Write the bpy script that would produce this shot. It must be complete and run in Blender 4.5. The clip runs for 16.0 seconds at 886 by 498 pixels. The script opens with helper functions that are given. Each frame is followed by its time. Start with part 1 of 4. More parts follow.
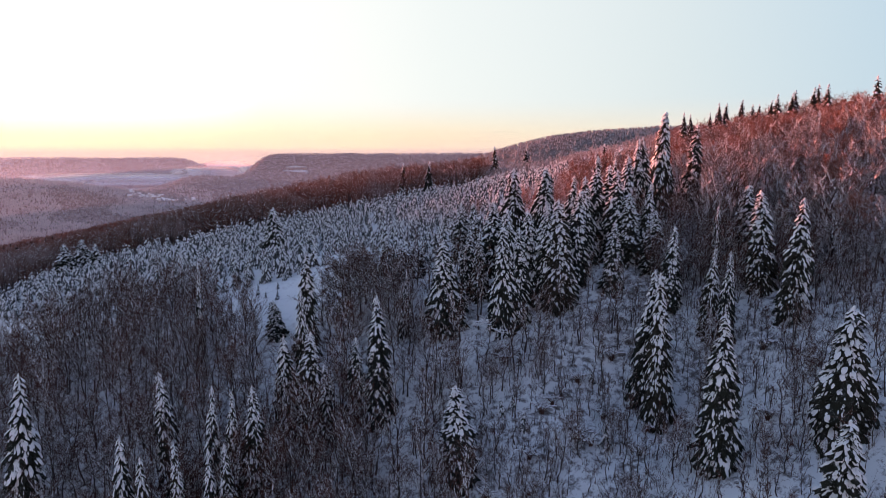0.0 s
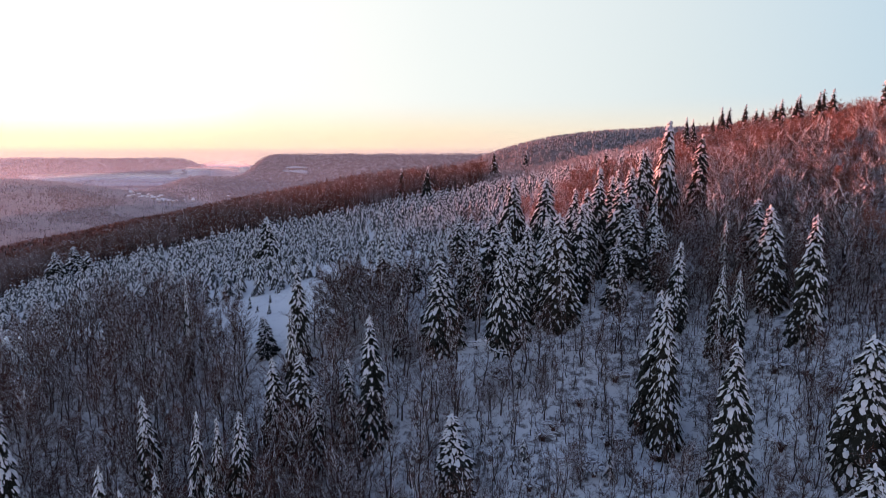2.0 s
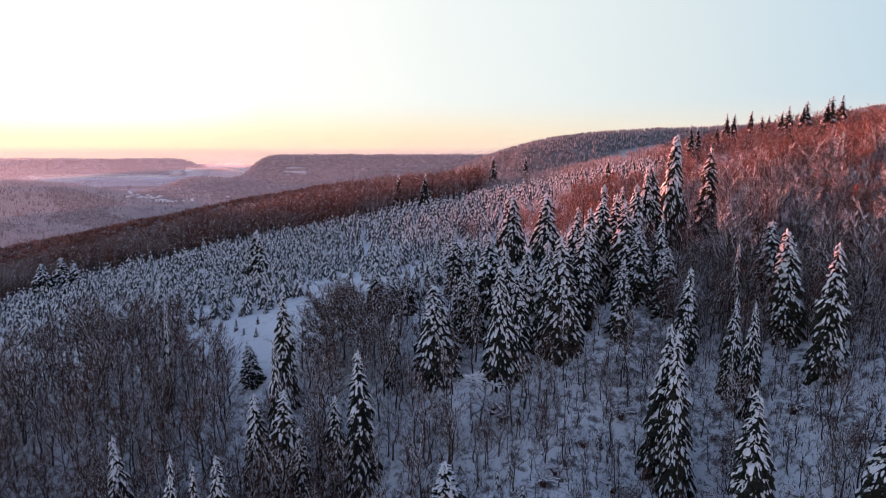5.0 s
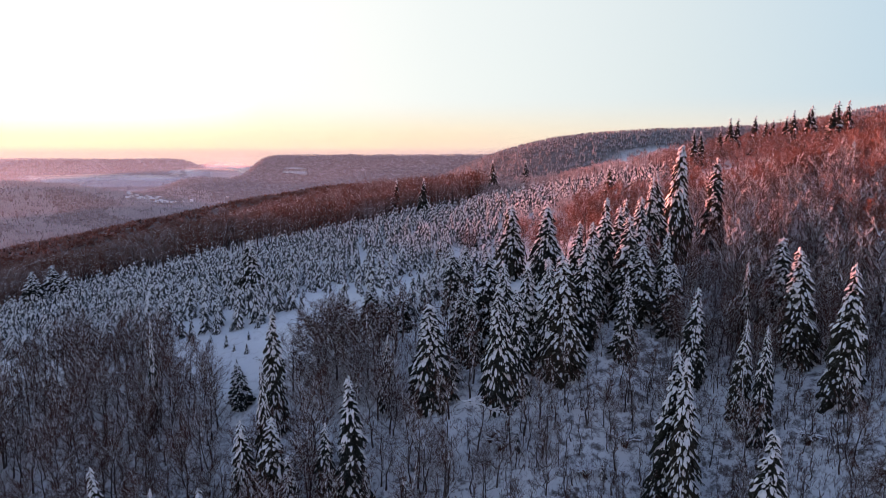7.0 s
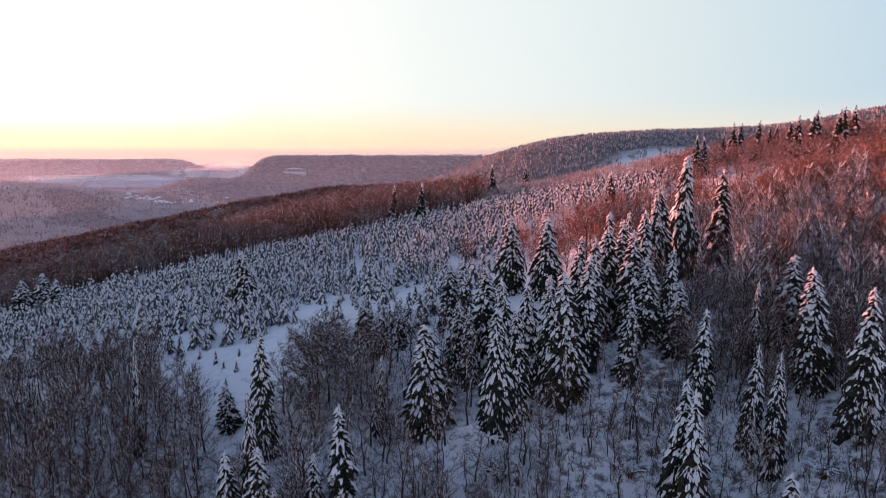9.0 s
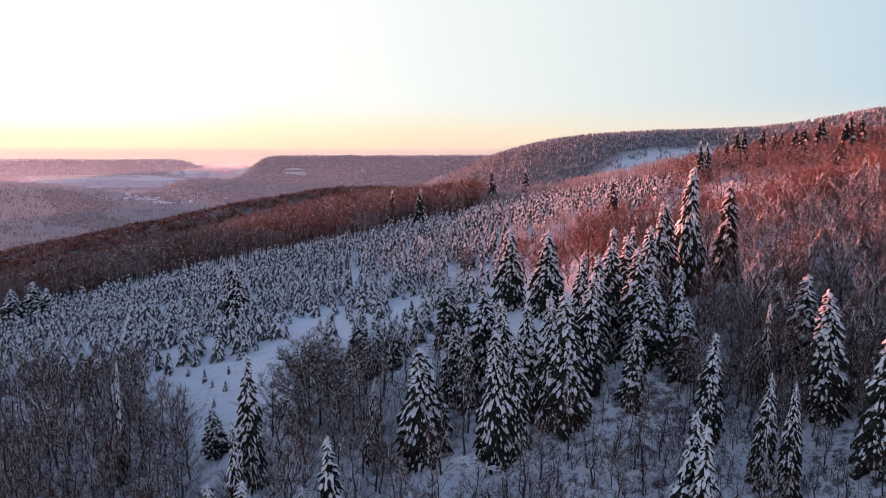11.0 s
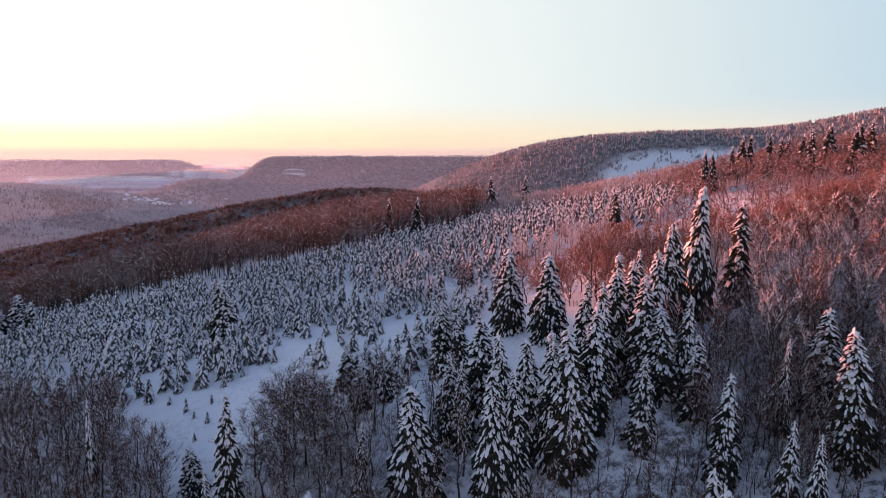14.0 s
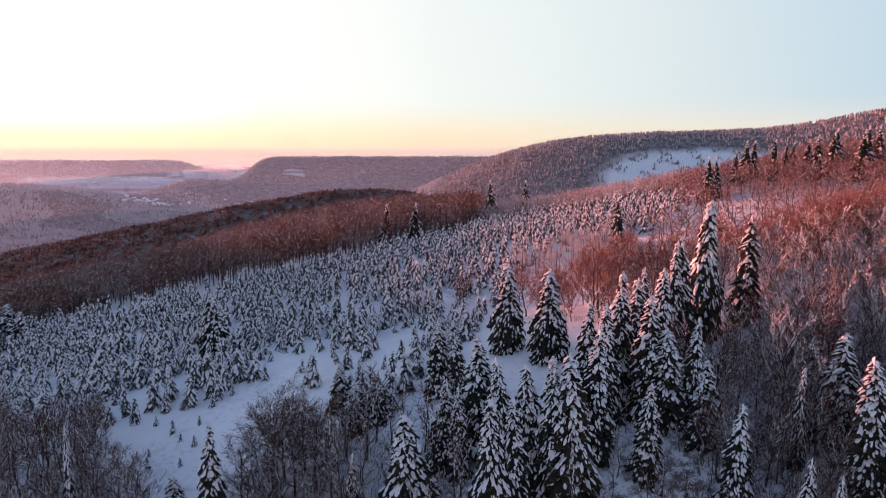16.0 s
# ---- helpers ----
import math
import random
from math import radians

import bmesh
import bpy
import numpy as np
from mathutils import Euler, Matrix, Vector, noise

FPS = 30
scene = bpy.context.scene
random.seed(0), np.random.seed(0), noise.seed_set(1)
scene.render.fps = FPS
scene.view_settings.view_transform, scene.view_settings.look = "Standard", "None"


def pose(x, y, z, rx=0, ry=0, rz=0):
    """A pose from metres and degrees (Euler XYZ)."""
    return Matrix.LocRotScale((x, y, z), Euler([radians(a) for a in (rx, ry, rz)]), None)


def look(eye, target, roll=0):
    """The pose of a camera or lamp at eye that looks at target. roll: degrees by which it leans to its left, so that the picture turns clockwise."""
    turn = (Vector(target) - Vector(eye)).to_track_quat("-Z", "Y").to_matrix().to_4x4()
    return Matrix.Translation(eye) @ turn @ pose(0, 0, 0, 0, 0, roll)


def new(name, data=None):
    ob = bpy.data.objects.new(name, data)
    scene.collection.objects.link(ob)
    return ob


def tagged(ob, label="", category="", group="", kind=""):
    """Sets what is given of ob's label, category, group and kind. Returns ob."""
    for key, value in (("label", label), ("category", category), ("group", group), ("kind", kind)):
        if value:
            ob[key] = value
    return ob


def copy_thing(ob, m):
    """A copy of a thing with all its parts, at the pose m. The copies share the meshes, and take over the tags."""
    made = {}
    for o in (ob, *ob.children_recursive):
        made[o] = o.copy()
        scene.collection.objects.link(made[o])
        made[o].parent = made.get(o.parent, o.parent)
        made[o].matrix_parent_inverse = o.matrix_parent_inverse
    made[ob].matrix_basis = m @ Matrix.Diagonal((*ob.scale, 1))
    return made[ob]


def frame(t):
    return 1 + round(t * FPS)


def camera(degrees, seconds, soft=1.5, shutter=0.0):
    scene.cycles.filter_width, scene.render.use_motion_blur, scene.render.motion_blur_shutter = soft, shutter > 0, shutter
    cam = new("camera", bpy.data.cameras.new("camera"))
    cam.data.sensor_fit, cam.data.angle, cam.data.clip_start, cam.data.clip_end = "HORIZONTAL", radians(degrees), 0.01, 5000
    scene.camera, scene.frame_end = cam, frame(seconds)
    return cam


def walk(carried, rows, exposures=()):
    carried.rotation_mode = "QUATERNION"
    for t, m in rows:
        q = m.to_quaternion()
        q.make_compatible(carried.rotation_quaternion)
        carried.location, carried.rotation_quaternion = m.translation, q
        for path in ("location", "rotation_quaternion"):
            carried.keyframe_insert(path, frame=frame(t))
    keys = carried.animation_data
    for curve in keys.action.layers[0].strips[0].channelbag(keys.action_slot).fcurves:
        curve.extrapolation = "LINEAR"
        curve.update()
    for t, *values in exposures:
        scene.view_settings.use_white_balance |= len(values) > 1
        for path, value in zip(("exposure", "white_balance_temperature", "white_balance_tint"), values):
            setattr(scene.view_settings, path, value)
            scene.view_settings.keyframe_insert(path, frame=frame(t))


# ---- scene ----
# Camera: a drone that climbs and moves ahead in one straight, even line, without turning.
FOV, PITCH, EYE_Z = 70.0, -8.68, 50.0
cam = camera(FOV, 16.0, soft=0.5)
CLIMB = Vector((4.458, 34.662, 15.002))
walk(cam, [(k * 0.5, pose(CLIMB.x * k / 32, CLIMB.y * k / 32, EYE_Z + CLIMB.z * k / 32, 90 + PITCH, 0, 0)) for k in range(33)])

# ---- light ----
SUN_AZ, SUN_EL = radians(-60), radians(3.2)      # clockwise from straight ahead
sun_dir = Vector((math.sin(SUN_AZ) * math.cos(SUN_EL), math.cos(SUN_AZ) * math.cos(SUN_EL), math.sin(SUN_EL)))

world = bpy.data.worlds.new("dusk_sky")
scene.world = world
world.use_nodes = True
wt = world.node_tree
wt.nodes.clear()


class Nodes:
    """Short hand for node trees."""

    def __init__(self, tree):
        self.tree = tree

    def add(self, kind, **inputs):
        n = self.tree.nodes.new(kind)
        for k, v in inputs.items():
            key = int(k[1:]) if k[0] == "i" and k[1:].isdigit() else k.replace("_", " ")
            if isinstance(v, bpy.types.NodeSocket):
                self.tree.links.new(v, n.inputs[key])
            else:
                n.inputs[key].default_value = v
        return n

    def math(self, op, a, b=0.0, clamp=False):
        n = self.add("ShaderNodeMath", i0=a, i1=b)
        n.operation, n.use_clamp = op, clamp
        return n.outputs[0]

    def ramp(self, fac, stops, smooth=False):
        n = self.add("ShaderNodeValToRGB", Fac=fac)
        n.color_ramp.interpolation = "EASE" if smooth else "LINEAR"
        while len(n.color_ramp.elements) < len(stops):
            n.color_ramp.elements.new(0.5)
        for e, (p, c) in zip(n.color_ramp.elements, stops):
            e.position, e.color = p, (*c, 1) if len(c) == 3 else c
        return n.outputs["Color"]

    def mix(self, fac, a, b, blend="MIX"):
        n = self.tree.nodes.new("ShaderNodeMix")
        n.data_type, n.blend_type = "RGBA", blend
        for sock, v in ((n.inputs[0], fac), (n.inputs[6], a), (n.inputs[7], b)):
            if isinstance(v, bpy.types.NodeSocket):
                self.tree.links.new(v, sock)
            else:
                sock.default_value = (*v, 1) if isinstance(v, tuple) and len(v) == 3 else v
        return n.outputs[2]

    def noise(self, scale, detail=3, rough=0.55, vector=None):
        n = self.add("ShaderNodeTexNoise", Scale=scale, Detail=detail, Roughness=rough)
        if vector is not None:
            self.tree.links.new(vector, n.inputs["Vector"])
        return n.outputs[0]


w = Nodes(wt)
direction = w.add("ShaderNodeTexCoord").outputs["Generated"]
sep = w.add("ShaderNodeSeparateXYZ", Vector=direction)
sky = wt.nodes.new("ShaderNodeTexSky")
sky.sky_type, sky.sun_disc = "NISHITA", False
sky.sun_elevation, sky.sun_rotation = SUN_EL, SUN_AZ
# the afterglow: how near the direction is to the sun's side, and how high over the horizon
flat = w.add("ShaderNodeCombineXYZ", X=sep.outputs[0], Y=sep.outputs[1], Z=0.0)
unit = w.add("ShaderNodeVectorMath", i0=flat.outputs[0])
unit.operation = "NORMALIZE"
GLOW_AZ = radians(-34)
toward = w.add("ShaderNodeVectorMath", i0=unit.outputs[0], i1=(math.sin(GLOW_AZ), math.cos(GLOW_AZ), 0))
toward.operation = "DOT_PRODUCT"
side = toward.outputs["Value"]
high = sep.outputs[2]
upper = w.ramp(side, [(0.0, (0.64, 0.60, 0.66)), (0.2, (0.36, 0.52, 0.67)), (0.36, (0.53, 0.67, 0.78)), (0.6, (0.71, 0.79, 0.82)), (0.83, (0.87, 0.91, 0.90)), (0.95, (1.02, 1.01, 0.98)), (1.0, (1.9, 1.75, 1.5))])
lower = w.ramp(side, [(0.0, (0.82, 0.63, 0.60)), (0.36, (0.84, 0.78, 0.72)), (0.6, (0.93, 0.82, 0.66)), (0.85, (0.98, 0.82, 0.56)), (1.0, (1.06, 0.98, 0.62))])
rim = w.ramp(side, [(0.0, (0.36, 0.33, 0.40)), (0.4, (0.74, 0.60, 0.54)), (0.75, (0.84, 0.64, 0.53)), (1.0, (0.88, 0.66, 0.52))])
low_up = w.ramp(high, [(0.008, (0, 0, 0)), (0.085, (1, 1, 1))], True)
rim_low = w.ramp(high, [(0.0, (0, 0, 0)), (0.009, (1, 1, 1))], True)
glow = w.mix(rim_low, rim, w.mix(low_up, lower, upper))
fade = w.ramp(high, [(0.24, (1, 1, 1)), (0.5, (0, 0, 0))], True)
zenith = (0.190, 0.262, 0.462)
dome = w.mix(fade, zenith, glow)
both = w.mix(1.0, dome, w.mix(1.0, sky.outputs[0], (0.02, 0.02, 0.02), "MULTIPLY"), "ADD")
wt.links.new(w.add("ShaderNodeBackground", Color=both, Strength=1.0).outputs[0], w.add("ShaderNodeOutputWorld").inputs[0])

sun = new("sun", bpy.data.lights.new("sun", "SUN"))
sun.data.energy, sun.data.angle, sun.data.color = 12.0, radians(0.6), (1.0, 0.25, 0.16)
sun.matrix_world = look(sun_dir * 100, (0, 0, 0))


# ---- open snow: centre, half axes, slant ----
CLEARING, VILLAGE_A, VILLAGE_B = (640, 1560, 240, 150, 0.35), (-1130, 2480, 85, 60), (-660, 2690, 200, 70)


# ---- materials ----
def material(name):
    m = bpy.data.materials.new(name)
    m.use_nodes = True
    m.node_tree.nodes.clear()
    return m, Nodes(m.node_tree)


def finish(m, n, colour, rough=0.8, bump=None, strength=0.3, distance=0.1):
    p = n.add("ShaderNodeBsdfPrincipled", Roughness=rough)
    p.inputs["Specular IOR Level"].default_value = 0.25
    if isinstance(colour, bpy.types.NodeSocket):
        n.tree.links.new(colour, p.inputs["Base Color"])
    else:
        p.inputs["Base Color"].default_value = (*colour, 1)
    if bump is not None:
        b = n.add("ShaderNodeBump", Strength=strength, Distance=distance, Height=bump)
        n.tree.links.new(b.outputs[0], p.inputs["Normal"])
    n.tree.links.new(p.outputs[0], n.add("ShaderNodeOutputMaterial").inputs[0])
    return m


def place(n):
    return n.add("ShaderNodeNewGeometry").outputs["Position"]


def make_snow():
    m, n = material("snow_on_branches")
    p = place(n)
    c = n.ramp(n.noise(1.6, 3, 0.6, p), [(0.3, (0.84, 0.85, 0.88)), (0.7, (0.95, 0.95, 0.96))])
    return finish(m, n, c, 0.7, n.noise(6, 3, 0.6, p), 0.5, 0.15)


def make_ground():
    m, n = material("snow_cover_with_litter")
    p = place(n)
    litter = n.math("MULTIPLY", n.noise(0.9, 5, 0.7, p), n.noise(0.045, 3, 0.5, p))
    mask = n.ramp(litter, [(0.31, (0, 0, 0)), (0.40, (1, 1, 1))])
    white = n.ramp(n.noise(0.12, 4, 0.6, p), [(0.3, (0.83, 0.85, 0.88)), (0.7, (0.92, 0.93, 0.94))])
    c = n.mix(n.math("MULTIPLY", mask, 0.18), white, (0.13, 0.09, 0.07))
    # dark forest floor under the far woods, open snow in the clearings there
    sp = n.add("ShaderNodeSeparateXYZ", Vector=p)
    x, y = sp.outputs[0], sp.outputs[1]

    def spread(cx, cy, rx, ry, slope=0.0):
        dx = n.math("DIVIDE", n.math("SUBTRACT", x, cx), rx)
        dy = n.math("DIVIDE", n.math("ADD", n.math("SUBTRACT", y, cy), n.math("MULTIPLY", n.math("SUBTRACT", x, cx), slope)), ry)
        return n.math("SQRT", n.math("ADD", n.math("MULTIPLY", dx, dx), n.math("MULTIPLY", dy, dy)))

    rough_edge = n.math("MULTIPLY", n.math("SUBTRACT", n.noise(0.012, 4, 0.6, p), 0.5), 1.2)
    wood = n.math("ADD", n.math("MULTIPLY", n.math("SUBTRACT", spread(-25, 200, 118, 80), 1.0), 3.0), rough_edge, True)
    for opening in (CLEARING, VILLAGE_A, VILLAGE_B):
        wood = n.math("MULTIPLY", wood, n.math("ADD", n.math("MULTIPLY", n.math("SUBTRACT", spread(*opening), 1.0), 4.0), n.math("ADD", rough_edge, 0.5), True))
    drift = n.math("ADD", n.math("MULTIPLY", n.noise(0.05, 4, 0.6, p), 0.55), n.math("MULTIPLY", n.noise(0.45, 5, 0.7, p), 0.45))
    near_drift = n.math("ADD", n.math("MULTIPLY", n.noise(0.05, 4, 0.6, p), 0.3), n.math("MULTIPLY", n.noise(0.8, 5, 0.75, p), 0.7))
    near_floor = n.ramp(near_drift, [(0.405, (0.10, 0.08, 0.07)), (0.455, (0.4, 0.4, 0.42)), (0.51, (0.84, 0.86, 0.88))])
    far_floor = n.ramp(drift, [(0.42, (0.07, 0.055, 0.05)), (0.54, (0.17, 0.145, 0.14)), (0.64, (0.5, 0.5, 0.52))])
    past = n.math("MULTIPLY", n.math("SUBTRACT", y, 120), 0.02, True)
    c = n.mix(n.math("MULTIPLY", wood, 0.92), c, n.mix(past, near_floor, far_floor))
    return finish(m, n, c, 0.75, n.noise(0.35, 5, 0.5, p), 0.35, 0.5)


def make_needles(name="spruce_needles", cover=0.35, start=0.585):
    m, n = material(name)
    p = place(n)
    rnd = n.add("ShaderNodeObjectInfo").outputs["Random"]
    dark = n.ramp(rnd, [(0.0, (0.012, 0.015, 0.012)), (0.5, (0.018, 0.020, 0.014)), (1.0, (0.028, 0.024, 0.015))])
    speck = n.math("ADD", n.math("MULTIPLY", n.noise(2.2, 3, 0.6, p), 0.45), n.math("MULTIPLY", n.noise(7.5, 3, 0.7, p), 0.55))
    frost = n.ramp(speck, [(start - 0.03, (0, 0, 0)), (start + 0.06, (1, 1, 1))])
    c = n.mix(n.math("MULTIPLY", frost, cover), dark, (0.55, 0.57, 0.6))
    return finish(m, n, c, 0.85)


def make_bark(name, a, b, frost_amount, rim=(0.5, 0.48, 0.5)):
    m, n = material(name)
    p = place(n)
    rnd = n.add("ShaderNodeObjectInfo").outputs["Random"]
    base = n.mix(rnd, a, b)
    base = n.mix(n.math("MULTIPLY", n.noise(5, 3, 0.6, p), 0.6), base, tuple(v * 0.5 for v in a))
    frost = n.ramp(n.noise(1.3, 4, 0.7, p), [(0.45, (0, 0, 0)), (0.65, (1, 1, 1))])
    return finish(m, n, n.mix(n.math("MULTIPLY", frost, frost_amount), base, rim), 0.9)


def make_far(name, a, b, snow, share, grain):
    m, n = material(name)
    p = place(n)
    isl = n.add("ShaderNodeNewGeometry").outputs["Random Per Island"]
    base = n.mix(isl, a, b)
    patch = n.ramp(n.noise(grain, 4, 0.65, p), [(0.5 - share * 0.5, (0, 0, 0)), (0.75 - share * 0.5, (1, 1, 1))])
    return finish(m, n, n.mix(n.math("MULTIPLY", patch, 0.75), base, snow), 0.95)


SNOW, GROUND, NEEDLES, FROSTED = make_snow(), make_ground(), make_needles(), make_needles("frosted_needles", 0.65, 0.515)
SPRUCE_BARK = make_bark("spruce_bark", (0.07, 0.05, 0.04), (0.10, 0.075, 0.06), 0.3)
BEECH_BARK = make_bark("beech_bark", (0.05, 0.036, 0.03), (0.085, 0.06, 0.048), 0.18)
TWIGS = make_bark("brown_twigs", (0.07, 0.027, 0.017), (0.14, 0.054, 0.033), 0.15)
# the low sun's red is put into these twigs and their rime
SUNLIT_RIME_TWIGS = make_bark("sunlit_rimed_twigs", (0.23, 0.076, 0.046), (0.37, 0.150, 0.098), 0.55, (0.74, 0.62, 0.61))
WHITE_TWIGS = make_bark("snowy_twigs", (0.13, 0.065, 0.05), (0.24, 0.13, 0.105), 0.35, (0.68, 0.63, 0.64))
FAR_BARE = make_far("far_bare_forest", (0.125, 0.052, 0.036), (0.21, 0.092, 0.062), (0.40, 0.35, 0.35), 0.16, 0.05)
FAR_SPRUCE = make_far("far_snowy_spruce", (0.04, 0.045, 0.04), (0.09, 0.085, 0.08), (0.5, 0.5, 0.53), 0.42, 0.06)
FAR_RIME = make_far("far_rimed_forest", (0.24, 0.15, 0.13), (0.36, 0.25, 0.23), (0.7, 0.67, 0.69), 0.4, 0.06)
# greyish mauve: frost, with distance haze put into the colour
HILL_FOREST = make_far("hazy_frost_forest", (0.16, 0.14, 0.15), (0.30, 0.27, 0.28), (0.6, 0.58, 0.6), 0.5, 0.02)


# ---- terrain ----
def own_hill(x, y):
    """Height of the hillside under and ahead of the drone."""
    xt = 150 * np.tanh(x / 150)
    yt = 400 * np.tanh(y / 400)
    past = 40 * np.logaddexp(0, (y - 350) / 40)
    bank = np.exp(-(x / 120) ** 2) * np.tanh((y - 86) / 16)
    brow = np.exp(-((y - 125) / 40) ** 2 - ((x - 10) / 120) ** 2)
    crest = np.exp(-((y - 290) / 80) ** 2 - (x / 150) ** 2)
    hollow = np.exp(-((y - 190) / 45) ** 2 - ((x - 10) / 70) ** 2)
    z = -28.195 + 0.11729 * xt + 0.18347 * x + 0.54235 * yt - 11.032 * (yt / 100) ** 2
    z = z + (0.225 - 0.13432 * xt) * bank - 1.409 * xt * yt / 1e4 - 0.05884 * past - 2.629 * xt * past / 1e4
    z = z + (6.973 + 0.05371 * xt) * brow + (-6.439 + 0.00818 * xt) * crest - 5.723 * hollow
    z = z - 7 * np.exp(-((x - 31) / 12) ** 2 - ((y - 82) / 13) ** 2)
    cap = 61 - 0.05 * np.maximum(0, x - 140) - 0.22 * np.maximum(0, y - 262)
    return -6 * np.logaddexp(-z / 6, -cap / 6)


def rise(v, w):
    return 1 / (1 + np.exp(-np.clip(v / w, -40, 40)))


def far_land(x, y):
    """The valley and the hills on its other sides."""
    z = -170.0 + 0 * x
    z = z + 184 * rise(x + 3900, 120) * rise(-1440 - x, 40) * np.exp(-((y - 3850) / 300) ** 2)
    z = z + 210 * rise(x + 1010, 30) * np.exp(-((y - 3380) / 330) ** 2)
    z = z + 145 * rise(-900 - x, 220) * np.exp(-((y - 4650) / 220) ** 2)
    z = z + 288 * rise(x + 10, 150) * np.exp(-((y - 2050 + 0.35 * (x - 170)) / 430) ** 2)
    z = z + 95 * np.exp(-((x - 1150) / 280) ** 2 - ((y - 1480) / 260) ** 2)
    z = z + 128 * rise(-1150 - x, 110) * np.exp(-((y - 2250) / 480) ** 2)
    z = z + 104 * np.exp(-((x + 1110) / 200) ** 2 - ((y - 2930) / 210) ** 2)
    z = z + 14 * np.exp(-((x + 560) / 300) ** 2 - ((y - 3000) / 260) ** 2)
    return z


def height(x, y):
    x, y = np.asarray(x, float), np.asarray(y, float)
    r = np.hypot(x, y)
    s = np.clip((r - 850) / 850, 0, 1)
    s = s * s * (3 - 2 * s)
    z = own_hill(x, y) * (1 - s) + far_land(x, y) * s
    # an unseen shoulder added on the sunset side to keep the slope in shade
    u, v = -0.866 * (x + 1106) + 0.5 * (y - 800), 0.5 * (x + 1106) + 0.866 * (y - 800)
    z = z + 303 * np.exp(-(u / 230) ** 2 - ((v + 240) / 455) ** 6)
    # the brow over which the wood drops to the valley
    brow = -8 * np.logaddexp(-(-33 + 0.198 * (x + 390)) / 8, -(-6 + 0.05 * (x + 304)) / 8)
    z = z + np.maximum(0, brow - 7 - z) * np.exp(-((y - 1200) / 190) ** 2) * rise(x + 980, 30) * rise(60 - x, 50)
    undul = np.sin(x * 0.031 + 1.3 * np.sin(y * 0.017)) * np.sin(y * 0.027 + 0.8) * 1.0
    wide = (np.sin(x * 0.0043 + 2 * np.sin(y * 0.0019)) + np.sin(y * 0.0061 + x * 0.0023)) * 3.5 * np.clip((4200 - r) / 1500, 0, 1)
    return z + undul * np.clip(r / 200, 0, 1) + wide * np.clip((r - 700) / 1500, 0, 1)


def ground_z(x, y):
    return float(height(x, y))


def mesh_object(name, verts, faces, mat, parent=None, smooth=True, label=""):
    me = bpy.data.meshes.new(name)
    verts = np.asarray(verts, np.float32)
    faces = np.asarray(faces, np.int32)
    k = faces.shape[1]
    me.vertices.add(len(verts))
    me.vertices.foreach_set("co", verts.ravel())
    me.loops.add(faces.size)
    me.loops.foreach_set("vertex_index", faces.ravel())
    me.polygons.add(len(faces))
    me.polygons.foreach_set("loop_start", np.arange(0, faces.size, k, dtype=np.int32))
    me.polygons.foreach_set("use_smooth", np.full(len(faces), smooth))
    me.update(calc_edges=True)
    me.materials.append(mat)
    ob = new(name, me)
    ob.parent = parent
    if label:
        ob["label"] = label
    return ob


def build_ground():
    az = np.radians(np.concatenate([np.linspace(-42, 42, 225), np.linspace(46, 314, 60)]))
    rad = np.concatenate([np.linspace(0.5, 60, 14), np.linspace(62, 340, 120), np.geomspace(345, 4950, 130)])
    a, r = np.meshgrid(az, rad)
    x, y = r * np.sin(a), r * np.cos(a)
    z = height(x, y)
    rng = np.random.default_rng(5)
    z = z + rng.normal(0, 0.10, z.shape) * ((r < 400) & (r > 55))
    v = np.stack([x, y, z], -1).reshape(-1, 3)
    n, k = len(az), len(rad)
    i = np.arange(k - 1)[:, None] * n
    j = np.arange(n)[None, :]
    jn = (j + 1) % n
    f = np.stack([i + j, i + jn, i + n + jn, i + n + j], -1).reshape(-1, 4)
    ob = mesh_object("ground", v, f[:, ::-1], GROUND)
    tagged(ob, "snow-covered hillside and valley with brown litter showing through", "ground", kind="structure")


build_ground()


# ---- trees ----
class Mesh:
    """Collects triangles in numpy."""

    def __init__(self):
        self.v, self.f, self.n = [], [], 0

    def add(self, v, f):
        self.v.append(np.asarray(v, float))
        self.f.append(np.asarray(f, int) + self.n)
        self.n += len(v)

    def grid(self, pts):
        """pts: rows x columns x 3, joined by triangles."""
        r, c, _ = pts.shape
        i, j = np.meshgrid(np.arange(r - 1), np.arange(c - 1), indexing="ij")
        a = (i * c + j).ravel()
        self.add(pts.reshape(-1, 3), np.concatenate([np.stack([a, a + 1, a + c + 1], -1), np.stack([a, a + c + 1, a + c], -1)]))

    def tube(self, p0, p1, r0, r1, sides):
        d = np.asarray(p1) - p0
        d = d / (np.linalg.norm(d) + 1e-9)
        u = np.cross(d, (0.31, 0.77, 0.55))
        u /= np.linalg.norm(u)
        w_ = np.cross(d, u)
        t = np.arange(sides) * 2 * np.pi / sides
        ring = np.cos(t)[:, None] * u + np.sin(t)[:, None] * w_
        a = np.arange(sides)
        b = (a + 1) % sides
        if r1 <= 0:
            self.add(np.vstack([p0 + r0 * ring, [p1]]), np.stack([a, b, np.full(sides, sides)], -1))
        else:
            self.add(np.vstack([p0 + r0 * ring, p1 + r1 * ring]), np.concatenate([np.stack([a, b, b + sides], -1), np.stack([a, b + sides, a + sides], -1)]))

    def arrays(self):
        return np.vstack(self.v), np.vstack(self.f)


